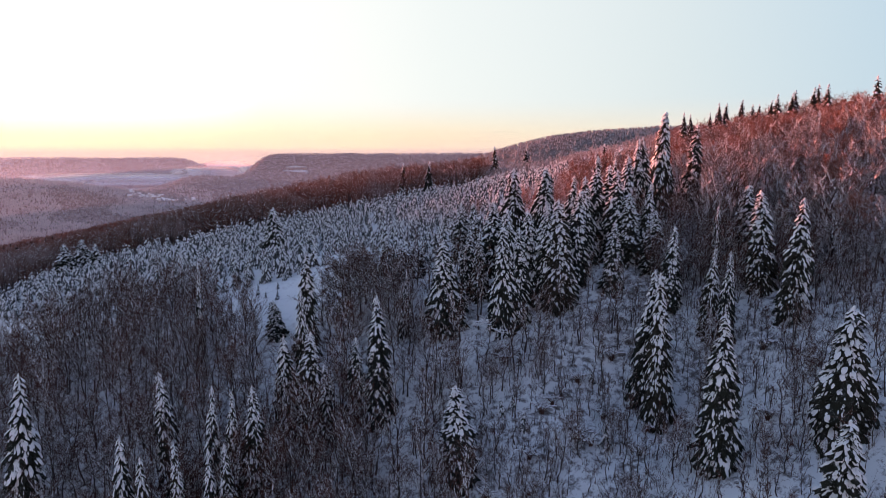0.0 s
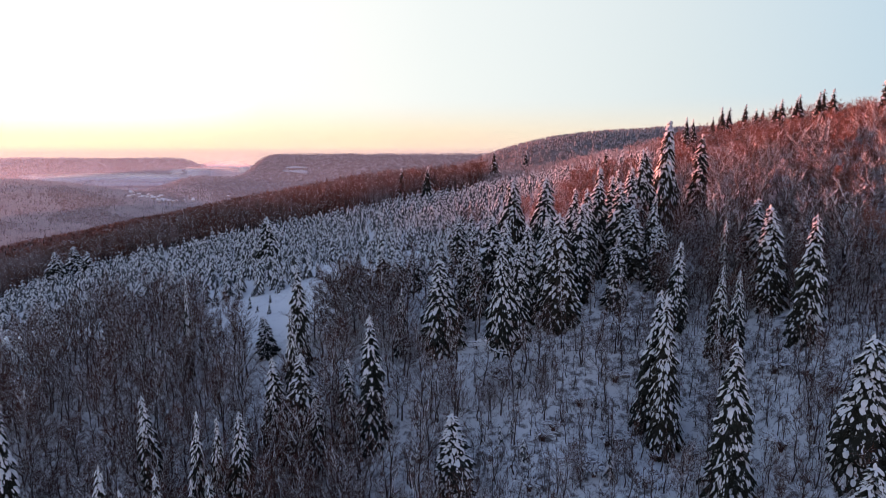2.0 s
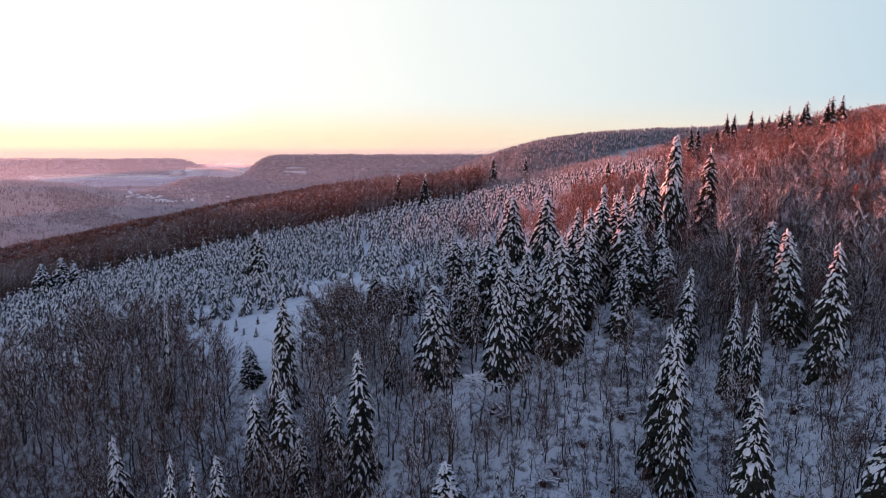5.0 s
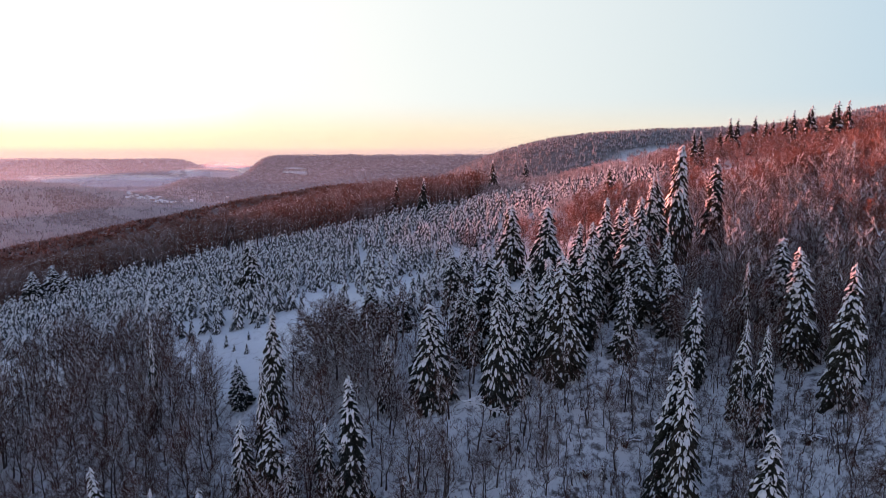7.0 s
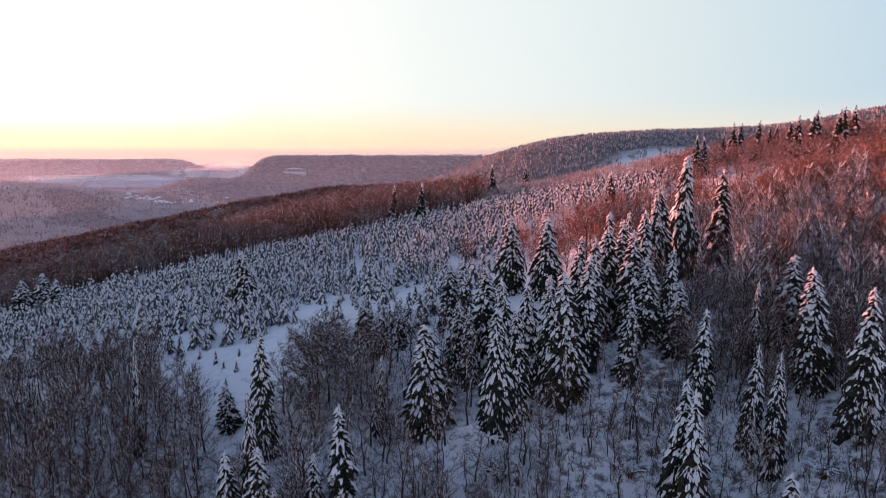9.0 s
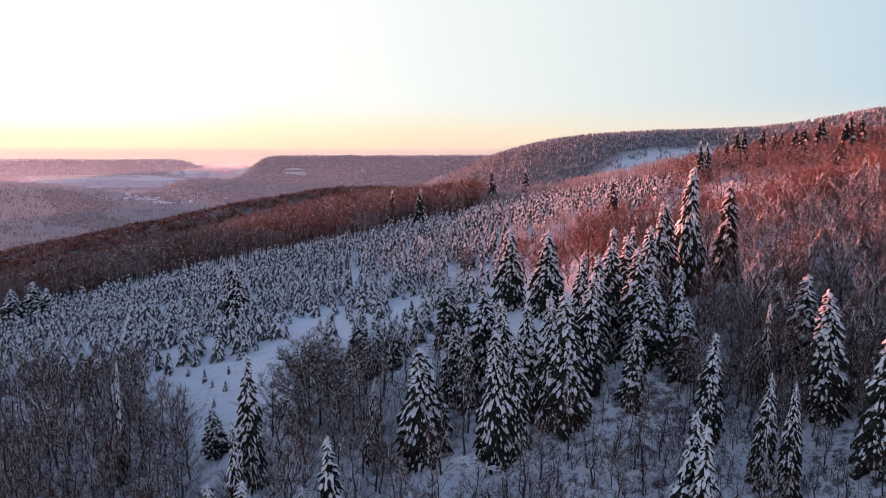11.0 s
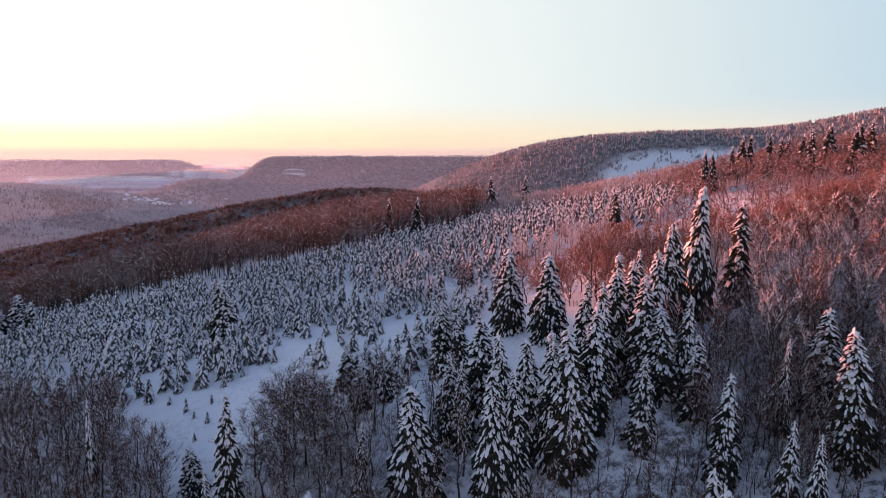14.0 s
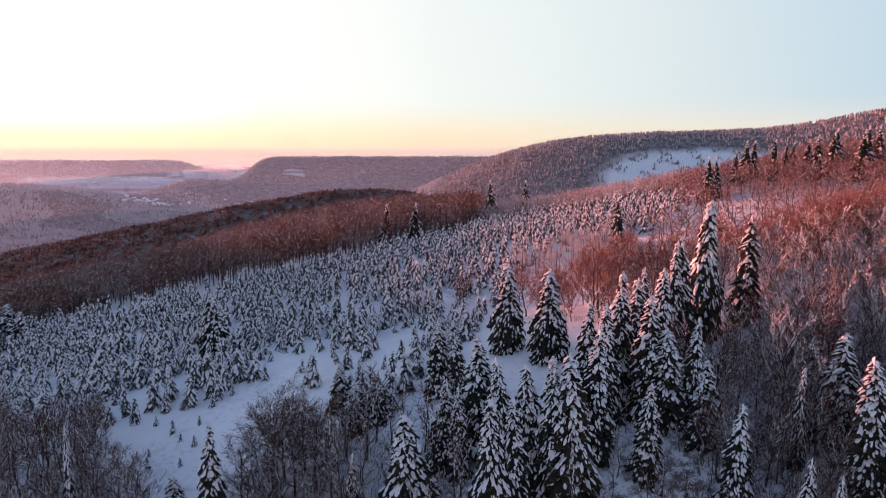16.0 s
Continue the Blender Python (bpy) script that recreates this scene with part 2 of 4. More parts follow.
def clump(mesh, rng, centre, along, across, half_long, half_wide, high, plain=False):
    """A lump of snow: a low uneven dome, longer along the bough than across it."""
    t = np.arange(6) * np.pi / 3 + rng.uniform(0, 1)
    k = rng.uniform(0.72, 1.2, 6)
    rim = centre + np.outer(np.cos(t) * k * half_long, along) + np.outer(np.sin(t) * k * half_wide, across)
    rim[:, 2] -= 0.12 * high
    mid = centre + 0.55 * (rim - centre)
    up = np.cross(along, across)
    up = up if up[2] > 0 else -up
    mid = mid + up * (high * rng.uniform(0.7, 1.1, 6))[:, None]
    top = centre + up * high * 1.25
    a = np.arange(6)
    b = (a + 1) % 6
    if plain:
        mesh.add(np.vstack([rim, [top]]), np.stack([a, b, np.full(6, 6)], -1))
        return
    mesh.add(np.vstack([rim, mid, [top]]), np.concatenate([np.stack([a, b, b + 6], -1), np.stack([a, b + 6, a + 6], -1), np.stack([a + 6, b + 6, np.full(6, 12)], -1)]))


def spruce_meshes(rng, tall, radius, levels, per_level, snow_share, bare_base=0.06, taper=0.7, skirt=0.8, droop=1.0, core=0.55, lumps=7, lump=0.25, teeth=3, light=False):
    """Trunk, needles and snow of a spruce: whorls of drooping boughs fringed with hanging twigs, lumps of snow on their outer halves."""
    trunk, green, snow = Mesh(), Mesh(), Mesh()
    bend = rng.normal(0, 0.012, 2) * tall
    up = np.array([0, 0, 1.0])
    axis = lambda t: np.array([bend[0] * t * t, bend[1] * t * t, t * tall])
    for k in range(4):
        trunk.tube(axis(k / 4), axis((k + 1) / 4), tall * 0.016 * (1 - k / 4) + 0.012, tall * 0.016 * (1 - (k + 1) / 4), 6)
    # the dark inner mass of twigs
    cz = np.array([bare_base * 0.8, bare_base + 0.08, 0.3, 0.55, 0.75, 0.9])
    cr = radius * core * ((1 - cz) ** taper) * np.array([0.4, 1, 1, 1, 0.85, 0.3])
    ang = np.linspace(0, 2 * np.pi, 8)
    ring = np.array([[np.array([math.cos(a) * r_, math.sin(a) * r_, 0]) * rng.uniform(0.7, 1.25) + axis(z_) for a in ang[:-1]] for z_, r_ in zip(cz, cr)])
    green.grid(np.concatenate([ring, ring[:, :1]], 1))
    turn = rng.uniform(0, 6.28)
    lop = rng.uniform(0.8, 1.2, 7)
    wave = rng.uniform(0, 6.28)
    for lv in range(levels):
        t = bare_base + (0.975 - bare_base) * (lv / (levels - 1)) ** 0.95
        reach = radius * ((1 - t) ** taper * 0.96 + 0.06) * (skirt + (1 - skirt) * min(1, t / 0.22)) * (1 + 0.09 * math.sin(t * 13 + wave))
        count = max(3, int(round(per_level * (0.4 + 0.6 * (1 - t)))))
        for b in range(count):
            turn += 2.399963 + rng.normal(0, 0.25)
            a = turn
            length = reach * rng.uniform(0.7, 1.16) * lop[int(a / 6.2832 * 7) % 7]
            out = np.array([math.cos(a), math.sin(a), 0])
            across = np.array([-math.sin(a), math.cos(a), 0])
            root = axis(min(1.0, t + rng.normal(0, 0.35 / levels)))
            n = 3 if light else 4
            q = np.linspace(0.12, 1, n)
            sag = droop * rng.uniform(0.75, 1.2) * (1.1 - 0.35 * t)
            mid = root + np.outer(length * q, out) + np.outer(length * (0.32 * q - sag * 0.95 * q ** 2.1), up)
            wide = length * rng.uniform(0.15, 0.24) * np.array((0.7, 1.1, 0.45) if light else (0.6, 1.0, 1.05, 0.4)) + 0.03
            fall = wide * rng.uniform(0.7, 1.3)
            left = mid + np.outer(wide, across) - np.outer(fall, up) + rng.normal(0, 0.05 * length, mid.shape)
            right = mid - np.outer(wide, across) - np.outer(fall, up) + rng.normal(0, 0.05 * length, mid.shape)
            green.grid(np.stack([left, mid, right], 1))
            # twigs that hang from the bough
            for e in range(teeth):
                u = rng.uniform(0.3, 0.98) * (n - 1.001)
                k = int(u)
                side = left if rng.random() < 0.5 else right
                base = side[k] + (side[k + 1] - side[k]) * (u - k)
                hang = out * length * rng.uniform(0.02, 0.12) - up * length * rng.uniform(0.10, 0.26) + across * rng.normal(0, 0.05) * length
                w2 = length * rng.uniform(0.035, 0.07)
                green.add([base - out * w2, base + out * w2, base + hang], [[0, 1, 2]])
            if rng.random() < snow_share:
                for e in range(lumps if lumps > 1 else 1):
                    u = rng.uniform(0.7, 0.98) if e == 0 else rng.uniform(0.3, 0.95)
                    c = np.array([np.interp(u, q, mid[:, i]) for i in range(3)])
                    d = np.array([np.interp(min(1, u + 0.12), q, mid[:, i]) for i in range(3)]) - np.array([np.interp(u - 0.12, q, mid[:, i]) for i in range(3)])
                    d /= np.linalg.norm(d) + 1e-9
                    size_ = lump * (0.55 + 0.45 * min(1.0, length / (radius * 0.7))) * rng.choice((0.5, 0.8, 1.0, 1.4)) * rng.uniform(0.75, 1.2)
                    c = c + across * rng.normal(0, 0.10) * length + up * 0.02
                    clump(snow, rng, c, d, across, size_ * rng.uniform(1.0, 1.9), size_ * rng.uniform(0.5, 0.8), size_ * 0.42, light or e > 1)
    # snow on the leader
    clump(snow, rng, axis(0.985), up, np.array([1.0, 0, 0]), 0.03 * tall, 0.06 * radius + 0.05, 0.06 * radius + 0.05)
    snow.tube(axis(0.93), axis(1.0), radius * 0.06 + 0.03, 0, 5)
    return trunk.arrays(), green.arrays(), snow.arrays()


def spruce_prototype(rng, label, group, category, tall, radius, **kw):
    t, g, s = spruce_meshes(rng, tall, radius, **kw)
    top = new("spruce_tree" if tall > 8 else "young_spruce")
    mesh_object("trunk", *t, SPRUCE_BARK, top)
    tagged(mesh_object("crown", *g, NEEDLES if tall > 8 else FROSTED, top, False, "drooping dark green needled boughs"), kind="stuff")
    tagged(mesh_object("snow_cover", *s, SNOW, top, True, "white snow lying on the boughs"), kind="stuff")
    return tagged(top, label, category, group)


def bare_meshes(rng, tall, spread, n1, n2, n3, n4, snow=0.6, fork=0.22, twig=0.03, lean_up=1.0, load=1.0, lift=0.15):
    """Trunk and limbs, twigs, and snow of a leafless broad-leaved tree: a vase of rising limbs that ends in a haze of fine twigs."""
    limbs, twigs, white = Mesh(), Mesh(), Mesh()
    up = np.array([0, 0, 1.0])

    def unit_(d):
        return d / (np.linalg.norm(d) + 1e-9)

    def lay(p0, p1, r, wide):
        d, wide = p1 - p0, wide * load
        if rng.random() < snow:
            c = unit_(np.cross(d, up))
            u0, u1 = rng.uniform(0, 0.3), rng.uniform(0.7, 1.0)
            a, b = p0 + d * u0 + up * r, p0 + d * u1 + up * r
            hw, lift = r + wide, up * (wide * 1.2 + 0.01)
            if r > 0.02:
                white.grid(np.array([[a - c * hw, b - c * hw * 0.7], [a + lift, b + lift], [a + c * hw, b + c * hw * 0.7]]))
            else:
                white.add([a - c * hw + lift, a + c * hw + lift, b + lift], [[0, 1, 2]])

    def ray_twig(b, d, length, w_):
        c = unit_(np.cross(d, rng.normal(0, 1, 3))) * w_
        e = b + d * length
        twigs.add([b - c, b + c, e], [[0, 1, 2]])
        return e

    p = np.zeros(3)
    r = tall * 0.011 + 0.03
    stem = [p.copy()]
    for k in range(6):
        q = p + np.array([rng.normal(0, 0.022), rng.normal(0, 0.022), 1 / 6]) * tall * 0.84
        limbs.tube(p, q, r, r * 0.8, 5)
        p, r = q, r * 0.8
        stem.append(p.copy())
    stem = np.array(stem)
    for i in range(n1):
        t = fork + (0.99 - fork) * ((i + rng.uniform(0, 1)) / n1) ** 0.9
        z = t * 6
        k = min(int(z), 5)
        root = stem[k] + (stem[k + 1] - stem[k]) * (z - k)
        a = i * 2.4 + rng.normal(0, 0.4)
        out = np.array([math.cos(a), math.sin(a), 0])
        steep = rng.uniform(0.8, 1.5) * (0.75 + 0.9 * t) * lean_up
        length = tall * spread * rng.uniform(0.75, 1.1) * (1.15 - 0.6 * t)
        p = root
        r1 = (tall * 0.011 + 0.03) * 0.45 * (1.1 - t * 0.55)
        d = unit_(out + up * steep)
        for s1 in range(4):
            q = p + d * length / 4
            limbs.tube(p, q, r1, r1 * 0.72, 4)
            lay(p, q, r1, 0.035)
            for j in range(n2 if s1 else max(1, n2 - 1)):
                b0 = p + (q - p) * rng.uniform(0.1, 1)
                d2 = unit_(d + rng.normal(0, 0.45, 3) + up * 0.2)
                l2 = length * rng.uniform(0.22, 0.42) * (1.1 - 0.12 * s1)
                knee = b0 + d2 * l2 * 0.5
                d2b = unit_(d2 + up * 0.25 + rng.normal(0, 0.2, 3))
                e = knee + d2b * l2 * 0.5
                limbs.tube(b0, knee, r1 * 0.42, r1 * 0.26, 3)
                limbs.tube(knee, e, r1 * 0.26, 0, 3)
                lay(b0, knee, r1 * 0.36, 0.03)
                lay(knee, e, r1 * 0.2, 0.024)
                for k3 in range(n3):
                    u = rng.uniform(0.1, 1)
                    b1 = b0 + (knee - b0) * (2 * u) if u < 0.5 else knee + (e - knee) * (2 * u - 1)
                    d3 = unit_((d2 if u < 0.5 else d2b) + rng.normal(0, 0.5, 3) + up * lift)
                    l3 = rng.uniform(0.6, 1.25) * tall / 12
                    e1 = ray_twig(b1, d3, l3, twig)
                    if rng.random() < (0.9 if load > 2 else 0.5):
                        lay(b1, b1 + d3 * l3 * 0.7, 0.012, 0.022)
                    for k4 in range(n4):
                        b2 = b1 + (e1 - b1) * rng.uniform(0.15, 0.85)
                        ray_twig(b2, unit_(d3 + rng.normal(0, 0.5, 3) + up * 0.1), l3 * rng.uniform(0.4, 0.8), twig * 0.7)
            p, r1 = q, r1 * 0.72
            d = unit_(d + up * 0.16 + rng.normal(0, 0.12, 3))
    return limbs.arrays(), twigs.arrays(), white.arrays()


def bare_prototype(rng, name, label, group, category, twig_mat, tall, spread, n1, n2, n3, n4, snow, fork=0.22, twig=0.03, lean_up=1.0, load=1.0, lift=0.15):
    l, t, s = bare_meshes(rng, tall, spread, n1, n2, n3, n4, snow, fork, twig, lean_up, load, lift)
    top = new(name)
    mesh_object("trunk", *l, BEECH_BARK, top, True, "grey-brown trunk and limbs")
    tagged(mesh_object("crown", *t, twig_mat, top, False, "fine leafless twigs"), kind="stuff")
    tagged(mesh_object("snow_cover", *s, SNOW, top, False, "white snow along the limbs"), kind="stuff")
    return tagged(top, label, category, group)


R = np.random.default_rng(11)

BIG = [spruce_prototype(R, "tall dark green spruce laden with snow on the slope", "snowy spruces on the slope", "spruce tree",
                        18, 3.1, levels=40, per_level=12, snow_share=sh, bare_base=bb, taper=tp)
       for sh, bb, tp in ((0.9, 0.03, 0.62), (0.75, 0.04, 0.72), (0.85, 0.06, 0.66), (0.55, 0.05, 0.7), (0.95, 0.03, 0.58))]
FAR_BIG = [spruce_prototype(R, "distant snow-dusted spruce on the ridge", "spruces on the ridge", "spruce tree",
                            18, 3.1, levels=24, per_level=8, snow_share=0.75, lumps=2, lump=0.3, teeth=2, taper=0.78) for _ in range(2)]
BROAD = [spruce_prototype(R, "broad dark green spruce bowed under lumps of snow", "snowy spruces on the slope", "spruce tree",
                          16, 4.2, levels=36, per_level=17, snow_share=sh, bare_base=0.03, taper=tp, lump=0.28) for sh, tp in ((0.95, 0.62), (0.88, 0.7))]
YOUNG = [spruce_prototype(R, "young spruce thickly covered with snow in the plantation", "young spruces of the plantation", "young spruce",
                          5, 1.35, levels=12, per_level=8, snow_share=0.9, bare_base=0.07, taper=0.6, droop=1.3, lumps=2, lump=0.27, teeth=1, light=True) for _ in range(5)]
BEECH = [bare_prototype(R, "beech_tree", "leafless brown beech with snow along its limbs", "bare beeches below the clearing", "beech tree",
                        TWIGS, 13, 0.54, 12, 3, 6, 3, sn, 0.12, 0.024, 1.0, ld) for sn, ld in ((0.5, 1.2), (0.6, 1.5), (0.7, 1.7), (0.8, 2.0))]
RED = [bare_prototype(R, "rimed_beech", "leafless beech white with rime, reddened by low sun and twig colour", "rimed beeches on the upper slope", "beech tree",
                      mat_, 12, 0.54, 12, 3, n3, n4, sn, 0.14, 0.03, 1.0, ld, 0.5) for sn, ld, n3, n4, mat_ in ((0.7, 1.5, 7, 4, SUNLIT_RIME_TWIGS), (0.85, 1.8, 7, 4, SUNLIT_RIME_TWIGS), (0.95, 2.3, 4, 2, WHITE_TWIGS), (1.0, 2.8, 4, 2, WHITE_TWIGS))]
POLE = [bare_prototype(R, "birch_sapling", "thin leafless sapling standing in the snow", "thin saplings on the snowy bank", "sapling",
                       TWIGS, 6, 0.24, 7, 1, 3, 2, 0.45, 0.3) for _ in range(4)]
USED = {}


def plant(kinds, x, y, sx, sz, turn, lean=(0, 0)):
    """Copies of one of the kinds; the first use of each kind moves the kind itself."""
    k = kinds[int(R.integers(len(kinds)))]
    if k.name not in USED:
        USED[k.name] = True
        k.matrix_basis = pose(x, y, ground_z(x, y) - 0.15, lean[0], lean[1], turn)
        k.scale = (sx, sx, sz)
        return k
    m = pose(x, y, ground_z(x, y) - 0.15, lean[0], lean[1], turn) @ Matrix.Diagonal((sx, sx, sz, 1))
    one = k.copy()
    scene.collection.objects.link(one)
    one.matrix_basis = m
    for child in k.children:
        c = child.copy()
        scene.collection.objects.link(c)
        c.parent = one
    return one


SPOTS = []


def plant_spruce(x, y, tall, width):
    SPOTS.append((x, y, width * 0.5))
    kinds = FAR_BIG if y >= 180 and x > -100 else BIG[3:4] if x > 38 and 120 < y < 135 else BIG[:3] + BIG[4:]
    if width > 6.3 and y < 180:
        return plant(BROAD, x, y, width * 1.1 / 8.4, (tall + 0.3) / 16, float(R.uniform(0, 360)))
    return plant(kinds, x, y, (width * 1.12 if y < 180 or x < -100 else tall * 0.50) / 6.2, (tall + 0.3) / 18, float(R.uniform(0, 360)), (float(R.normal(0, 1)), float(R.normal(0, 1))))


# big spruces: place, height, width
plant_spruce(36.3, 54.1, 13.5, 4.7)
plant_spruce(43.6, 65.7, 13.9, 6.8)
plant_spruce(31.4, 68.0, 17.6, 5.0)
plant_spruce(-38.3, 74.0, 19.7, 3.1)
plant_spruce(-29.9, 75.0, 16.7, 2.8)
plant_spruce(-27.8, 76.0, 15.6, 2.7)
plant_spruce(-34.2, 76.0, 17.9, 3.3)
plant_spruce(-41.7, 76.0, 21.3, 3.5)
plant_spruce(1.7, 77.0, 11.6, 6.0)
plant_spruce(29.4, 82.0, 20.6, 4.7)
plant_spruce(-29.1, 82.0, 17.4, 2.6)
plant_spruce(-31.9, 82.0, 18.6, 3.1)
plant_spruce(-26.1, 82.4, 16.3, 4.3)
plant_spruce(-59.6, 84.0, 27.0, 6.2)
plant_spruce(28.7, 85.7, 18.8, 4.6)
plant_spruce(-39.5, 86.8, 18.2, 4.0)
plant_spruce(49.7, 87.5, 16.5, 4.3)
plant_spruce(40.3, 87.9, 14.2, 2.7)
plant_spruce(-16.8, 88.0, 11.0, 3.3)
plant_spruce(-9.3, 89.4, 18.0, 5.2)
plant_spruce(-12.9, 90.0, 12.1, 3.8)
plant_spruce(-19.6, 90.2, 14.8, 5.9)
plant_spruce(-23.5, 91.0, 14.6, 3.7)
plant_spruce(39.5, 91.4, 12.8, 2.6)
plant_spruce(-21.3, 93.0, 19.6, 2.8)
plant_spruce(49.3, 96.5, 15.0, 5.0)
plant_spruce(36.2, 98.9, 12.6, 4.2)
plant_spruce(9.9, 101.0, 16.4, 6.4)
plant_spruce(12.3, 101.5, 15.5, 4.3)
plant_spruce(44.4, 101.9, 11.8, 1.8)
plant_spruce(19.6, 103.5, 17.6, 6.0)
plant_spruce(17.7, 104.5, 16.2, 4.6)
plant_spruce(-6.4, 104.0, 11.1, 2.0)
plant_spruce(0.3, 104.1, 14.1, 8.3)
plant_spruce(50.3, 104.4, 12.7, 5.1)
plant_spruce(-23.0, 104.5, 18.2, 4.2)
plant_spruce(28.7, 105.3, 11.1, 3.8)
plant_spruce(17.3, 106.0, 16.2, 5.3)
plant_spruce(14.9, 107.0, 15.1, 4.6)
plant_spruce(11.8, 108.0, 15.7, 4.4)
plant_spruce(36.3, 108.3, 9.9, 4.2)
plant_spruce(-43.5, 110.0, 17.8, 1.9)
plant_spruce(23.3, 110.0, 15.6, 5.7)
plant_spruce(6.6, 110.0, 11.6, 3.1)
plant_spruce(-30.1, 111.4, 6.8, 3.7)
plant_spruce(36.1, 112.0, 13.1, 3.9)
plant_spruce(4.6, 112.0, 11.6, 4.0)
plant_spruce(33.7, 112.5, 11.7, 5.7)
plant_spruce(25.4, 114.0, 15.9, 4.9)
plant_spruce(31.3, 114.0, 15.8, 5.3)
plant_spruce(9.1, 114.2, 14.7, 6.3)
plant_spruce(23.4, 116.0, 15.7, 4.2)
plant_spruce(28.3, 118.0, 17.7, 5.1)
plant_spruce(34.7, 120.0, 15.8, 5.2)
plant_spruce(-8.1, 122.0, 7.0, 4.3)
plant_spruce(31.8, 122.0, 14.3, 4.9)
plant_spruce(-5.2, 124.0, 6.8, 4.2)
plant_spruce(33.4, 124.0, 14.7, 3.2)
plant_spruce(37.4, 124.0, 17.7, 4.0)
plant_spruce(39.8, 126.0, 17.2, 4.7)
plant_spruce(6.3, 127.0, 11.1, 3.7)
plant_spruce(-11.3, 128.0, 7.6, 3.8)
plant_spruce(3.9, 128.0, 11.2, 4.5)
plant_spruce(44.2, 129.0, 20.7, 6.9)
plant_spruce(51.8, 131.4, 16.4, 5.4)
plant_spruce(21.4, 131.7, 14.5, 7.1)
plant_spruce(15.6, 139.3, 14.8, 7.2)
plant_spruce(-44.3, 164.9, 13.9, 7.8)
plant_spruce(-129.8, 214.1, 13.0, 8.1)
plant_spruce(-119.8, 214.5, 10.4, 6.9)
plant_spruce(-128.4, 222.6, 12.6, 7.2)
plant_spruce(25.4, 313.2, 17.9, 6.8)
plant_spruce(41.6, 321.3, 15.4, 5.8)
plant_spruce(-17.6, 279.5, 16.6, 6.3)
plant_spruce(-6.5, 272.6, 16.0, 6.1)
plant_spruce(5.9, 302.4, 10.6, 4.5)
plant_spruce(10.3, 307.0, 6.3, 2.6)
plant_spruce(108.3, 252.8, 13.4, 4.0)
plant_spruce(111.9, 255.8, 12.9, 4.0)
plant_spruce(105.8, 255.3, 10.3, 3.1)
plant_spruce(108.9, 257.2, 9.4, 2.7)
plant_spruce(86.0, 229.7, 14.0, 4.0)
plant_spruce(89.6, 232.7, 12.5, 3.3)
plant_spruce(111.0, 240.7, 13.4, 4.6)
plant_spruce(117.7, 245.5, 11.0, 3.0)
plant_spruce(121.3, 248.6, 10.6, 2.8)
plant_spruce(122.5, 241.7, 11.6, 3.0)
plant_spruce(119.2, 230.7, 13.4, 4.0)
plant_spruce(126.9, 235.9, 13.3, 3.5)
plant_spruce(130.1, 238.1, 14.2, 3.7)
plant_spruce(123.0, 215.7, 14.3, 3.8)
plant_spruce(126.1, 217.9, 15.0, 3.9)
plant_spruce(130.8, 221.0, 14.7, 3.8)
plant_spruce(131.0, 195.7, 14.9, 4.1)
plant_spruce(102.9, 153.7, 10.7, 4.5)
plant_spruce(93.9, 142.9, 8.4, 3.5)
plant_spruce(1.5, 167.8, 8.8, 3.7)
plant_spruce(52.5, 207.8, 14.0, 4.6)
plant_spruce(75.8, 167.1, 6.9, 2.9)

def inside(x, y, poly):
    hit = False
    for (x0, y0), (x1, y1) in zip(poly, poly[1:] + poly[:1]):
        if (y0 > y) != (y1 > y) and x < (x1 - x0) * (y - y0) / (y1 - y0) + x0:
            hit = not hit
    return hit


def clear_of(x, y, gap):
    return all((x - a) ** 2 + (y - b) ** 2 > (gap + c * 0.6) ** 2 for a, b, c in SPOTS)


def scatter(poly, gap, tries, keep=1.0, avoid=0.5, dens=None):
    """Places inside a polygon with at least gap between them."""
    xs, ys = [p[0] for p in poly], [p[1] for p in poly]
    cell, out = {}, []
    for _ in range(tries):
        x, y = R.uniform(min(xs), max(xs)), R.uniform(min(ys), max(ys))
        if not inside(x, y, poly) or R.random() > (keep if dens is None else dens(x, y)):
            continue
        i, j = int(x // gap), int(y // gap)
        near = [q for a in (-1, 0, 1) for b in (-1, 0, 1) for q in cell.get((i + a, j + b), ())]
        if any((x - a) ** 2 + (y - b) ** 2 < gap * gap for a, b in near) or not clear_of(x, y, avoid):
            continue
        cell.setdefault((i, j), []).append((x, y))
        out.append((x, y))
    return out


# ---- the plantation of young spruces ----
PLANTATION = [(-150, 194), (-88, 149), (-52, 137), (-36, 138), (-24, 146), (-12, 130), (-5, 122), (6, 140), (14, 168), (24, 205), (45, 222), (62, 212),
              (86, 232), (70, 262), (40, 292), (10, 286), (-14, 272), (-28, 252), (-46, 240), (-67, 233), (-92, 231), (-112, 232), (-146, 242)]


# openings where the snow lies bare: centre and half axes
OPEN_SNOW = ((-41, 131, 8, 6), (-53, 146, 5, 5), (-25, 137, 6, 5), (-20, 149, 8, 8), (-3, 160, 6, 10), (5, 195, 6, 13), (-18, 191, 6, 10), (11, 186, 5, 10), (-9, 140, 6, 8), (-33, 160, 5, 8))


def patchy(x, y):
    n = noise.noise(Vector((x * 0.07, y * 0.05, 3.1)))
    bare = sum(math.exp(-((x - a) / rx) ** 2 - ((y - b) / ry) ** 2) for a, b, rx, ry in OPEN_SNOW)
    return min(1.0, max(0.10, 0.72 + 1.1 * n - 1.0 * bare))


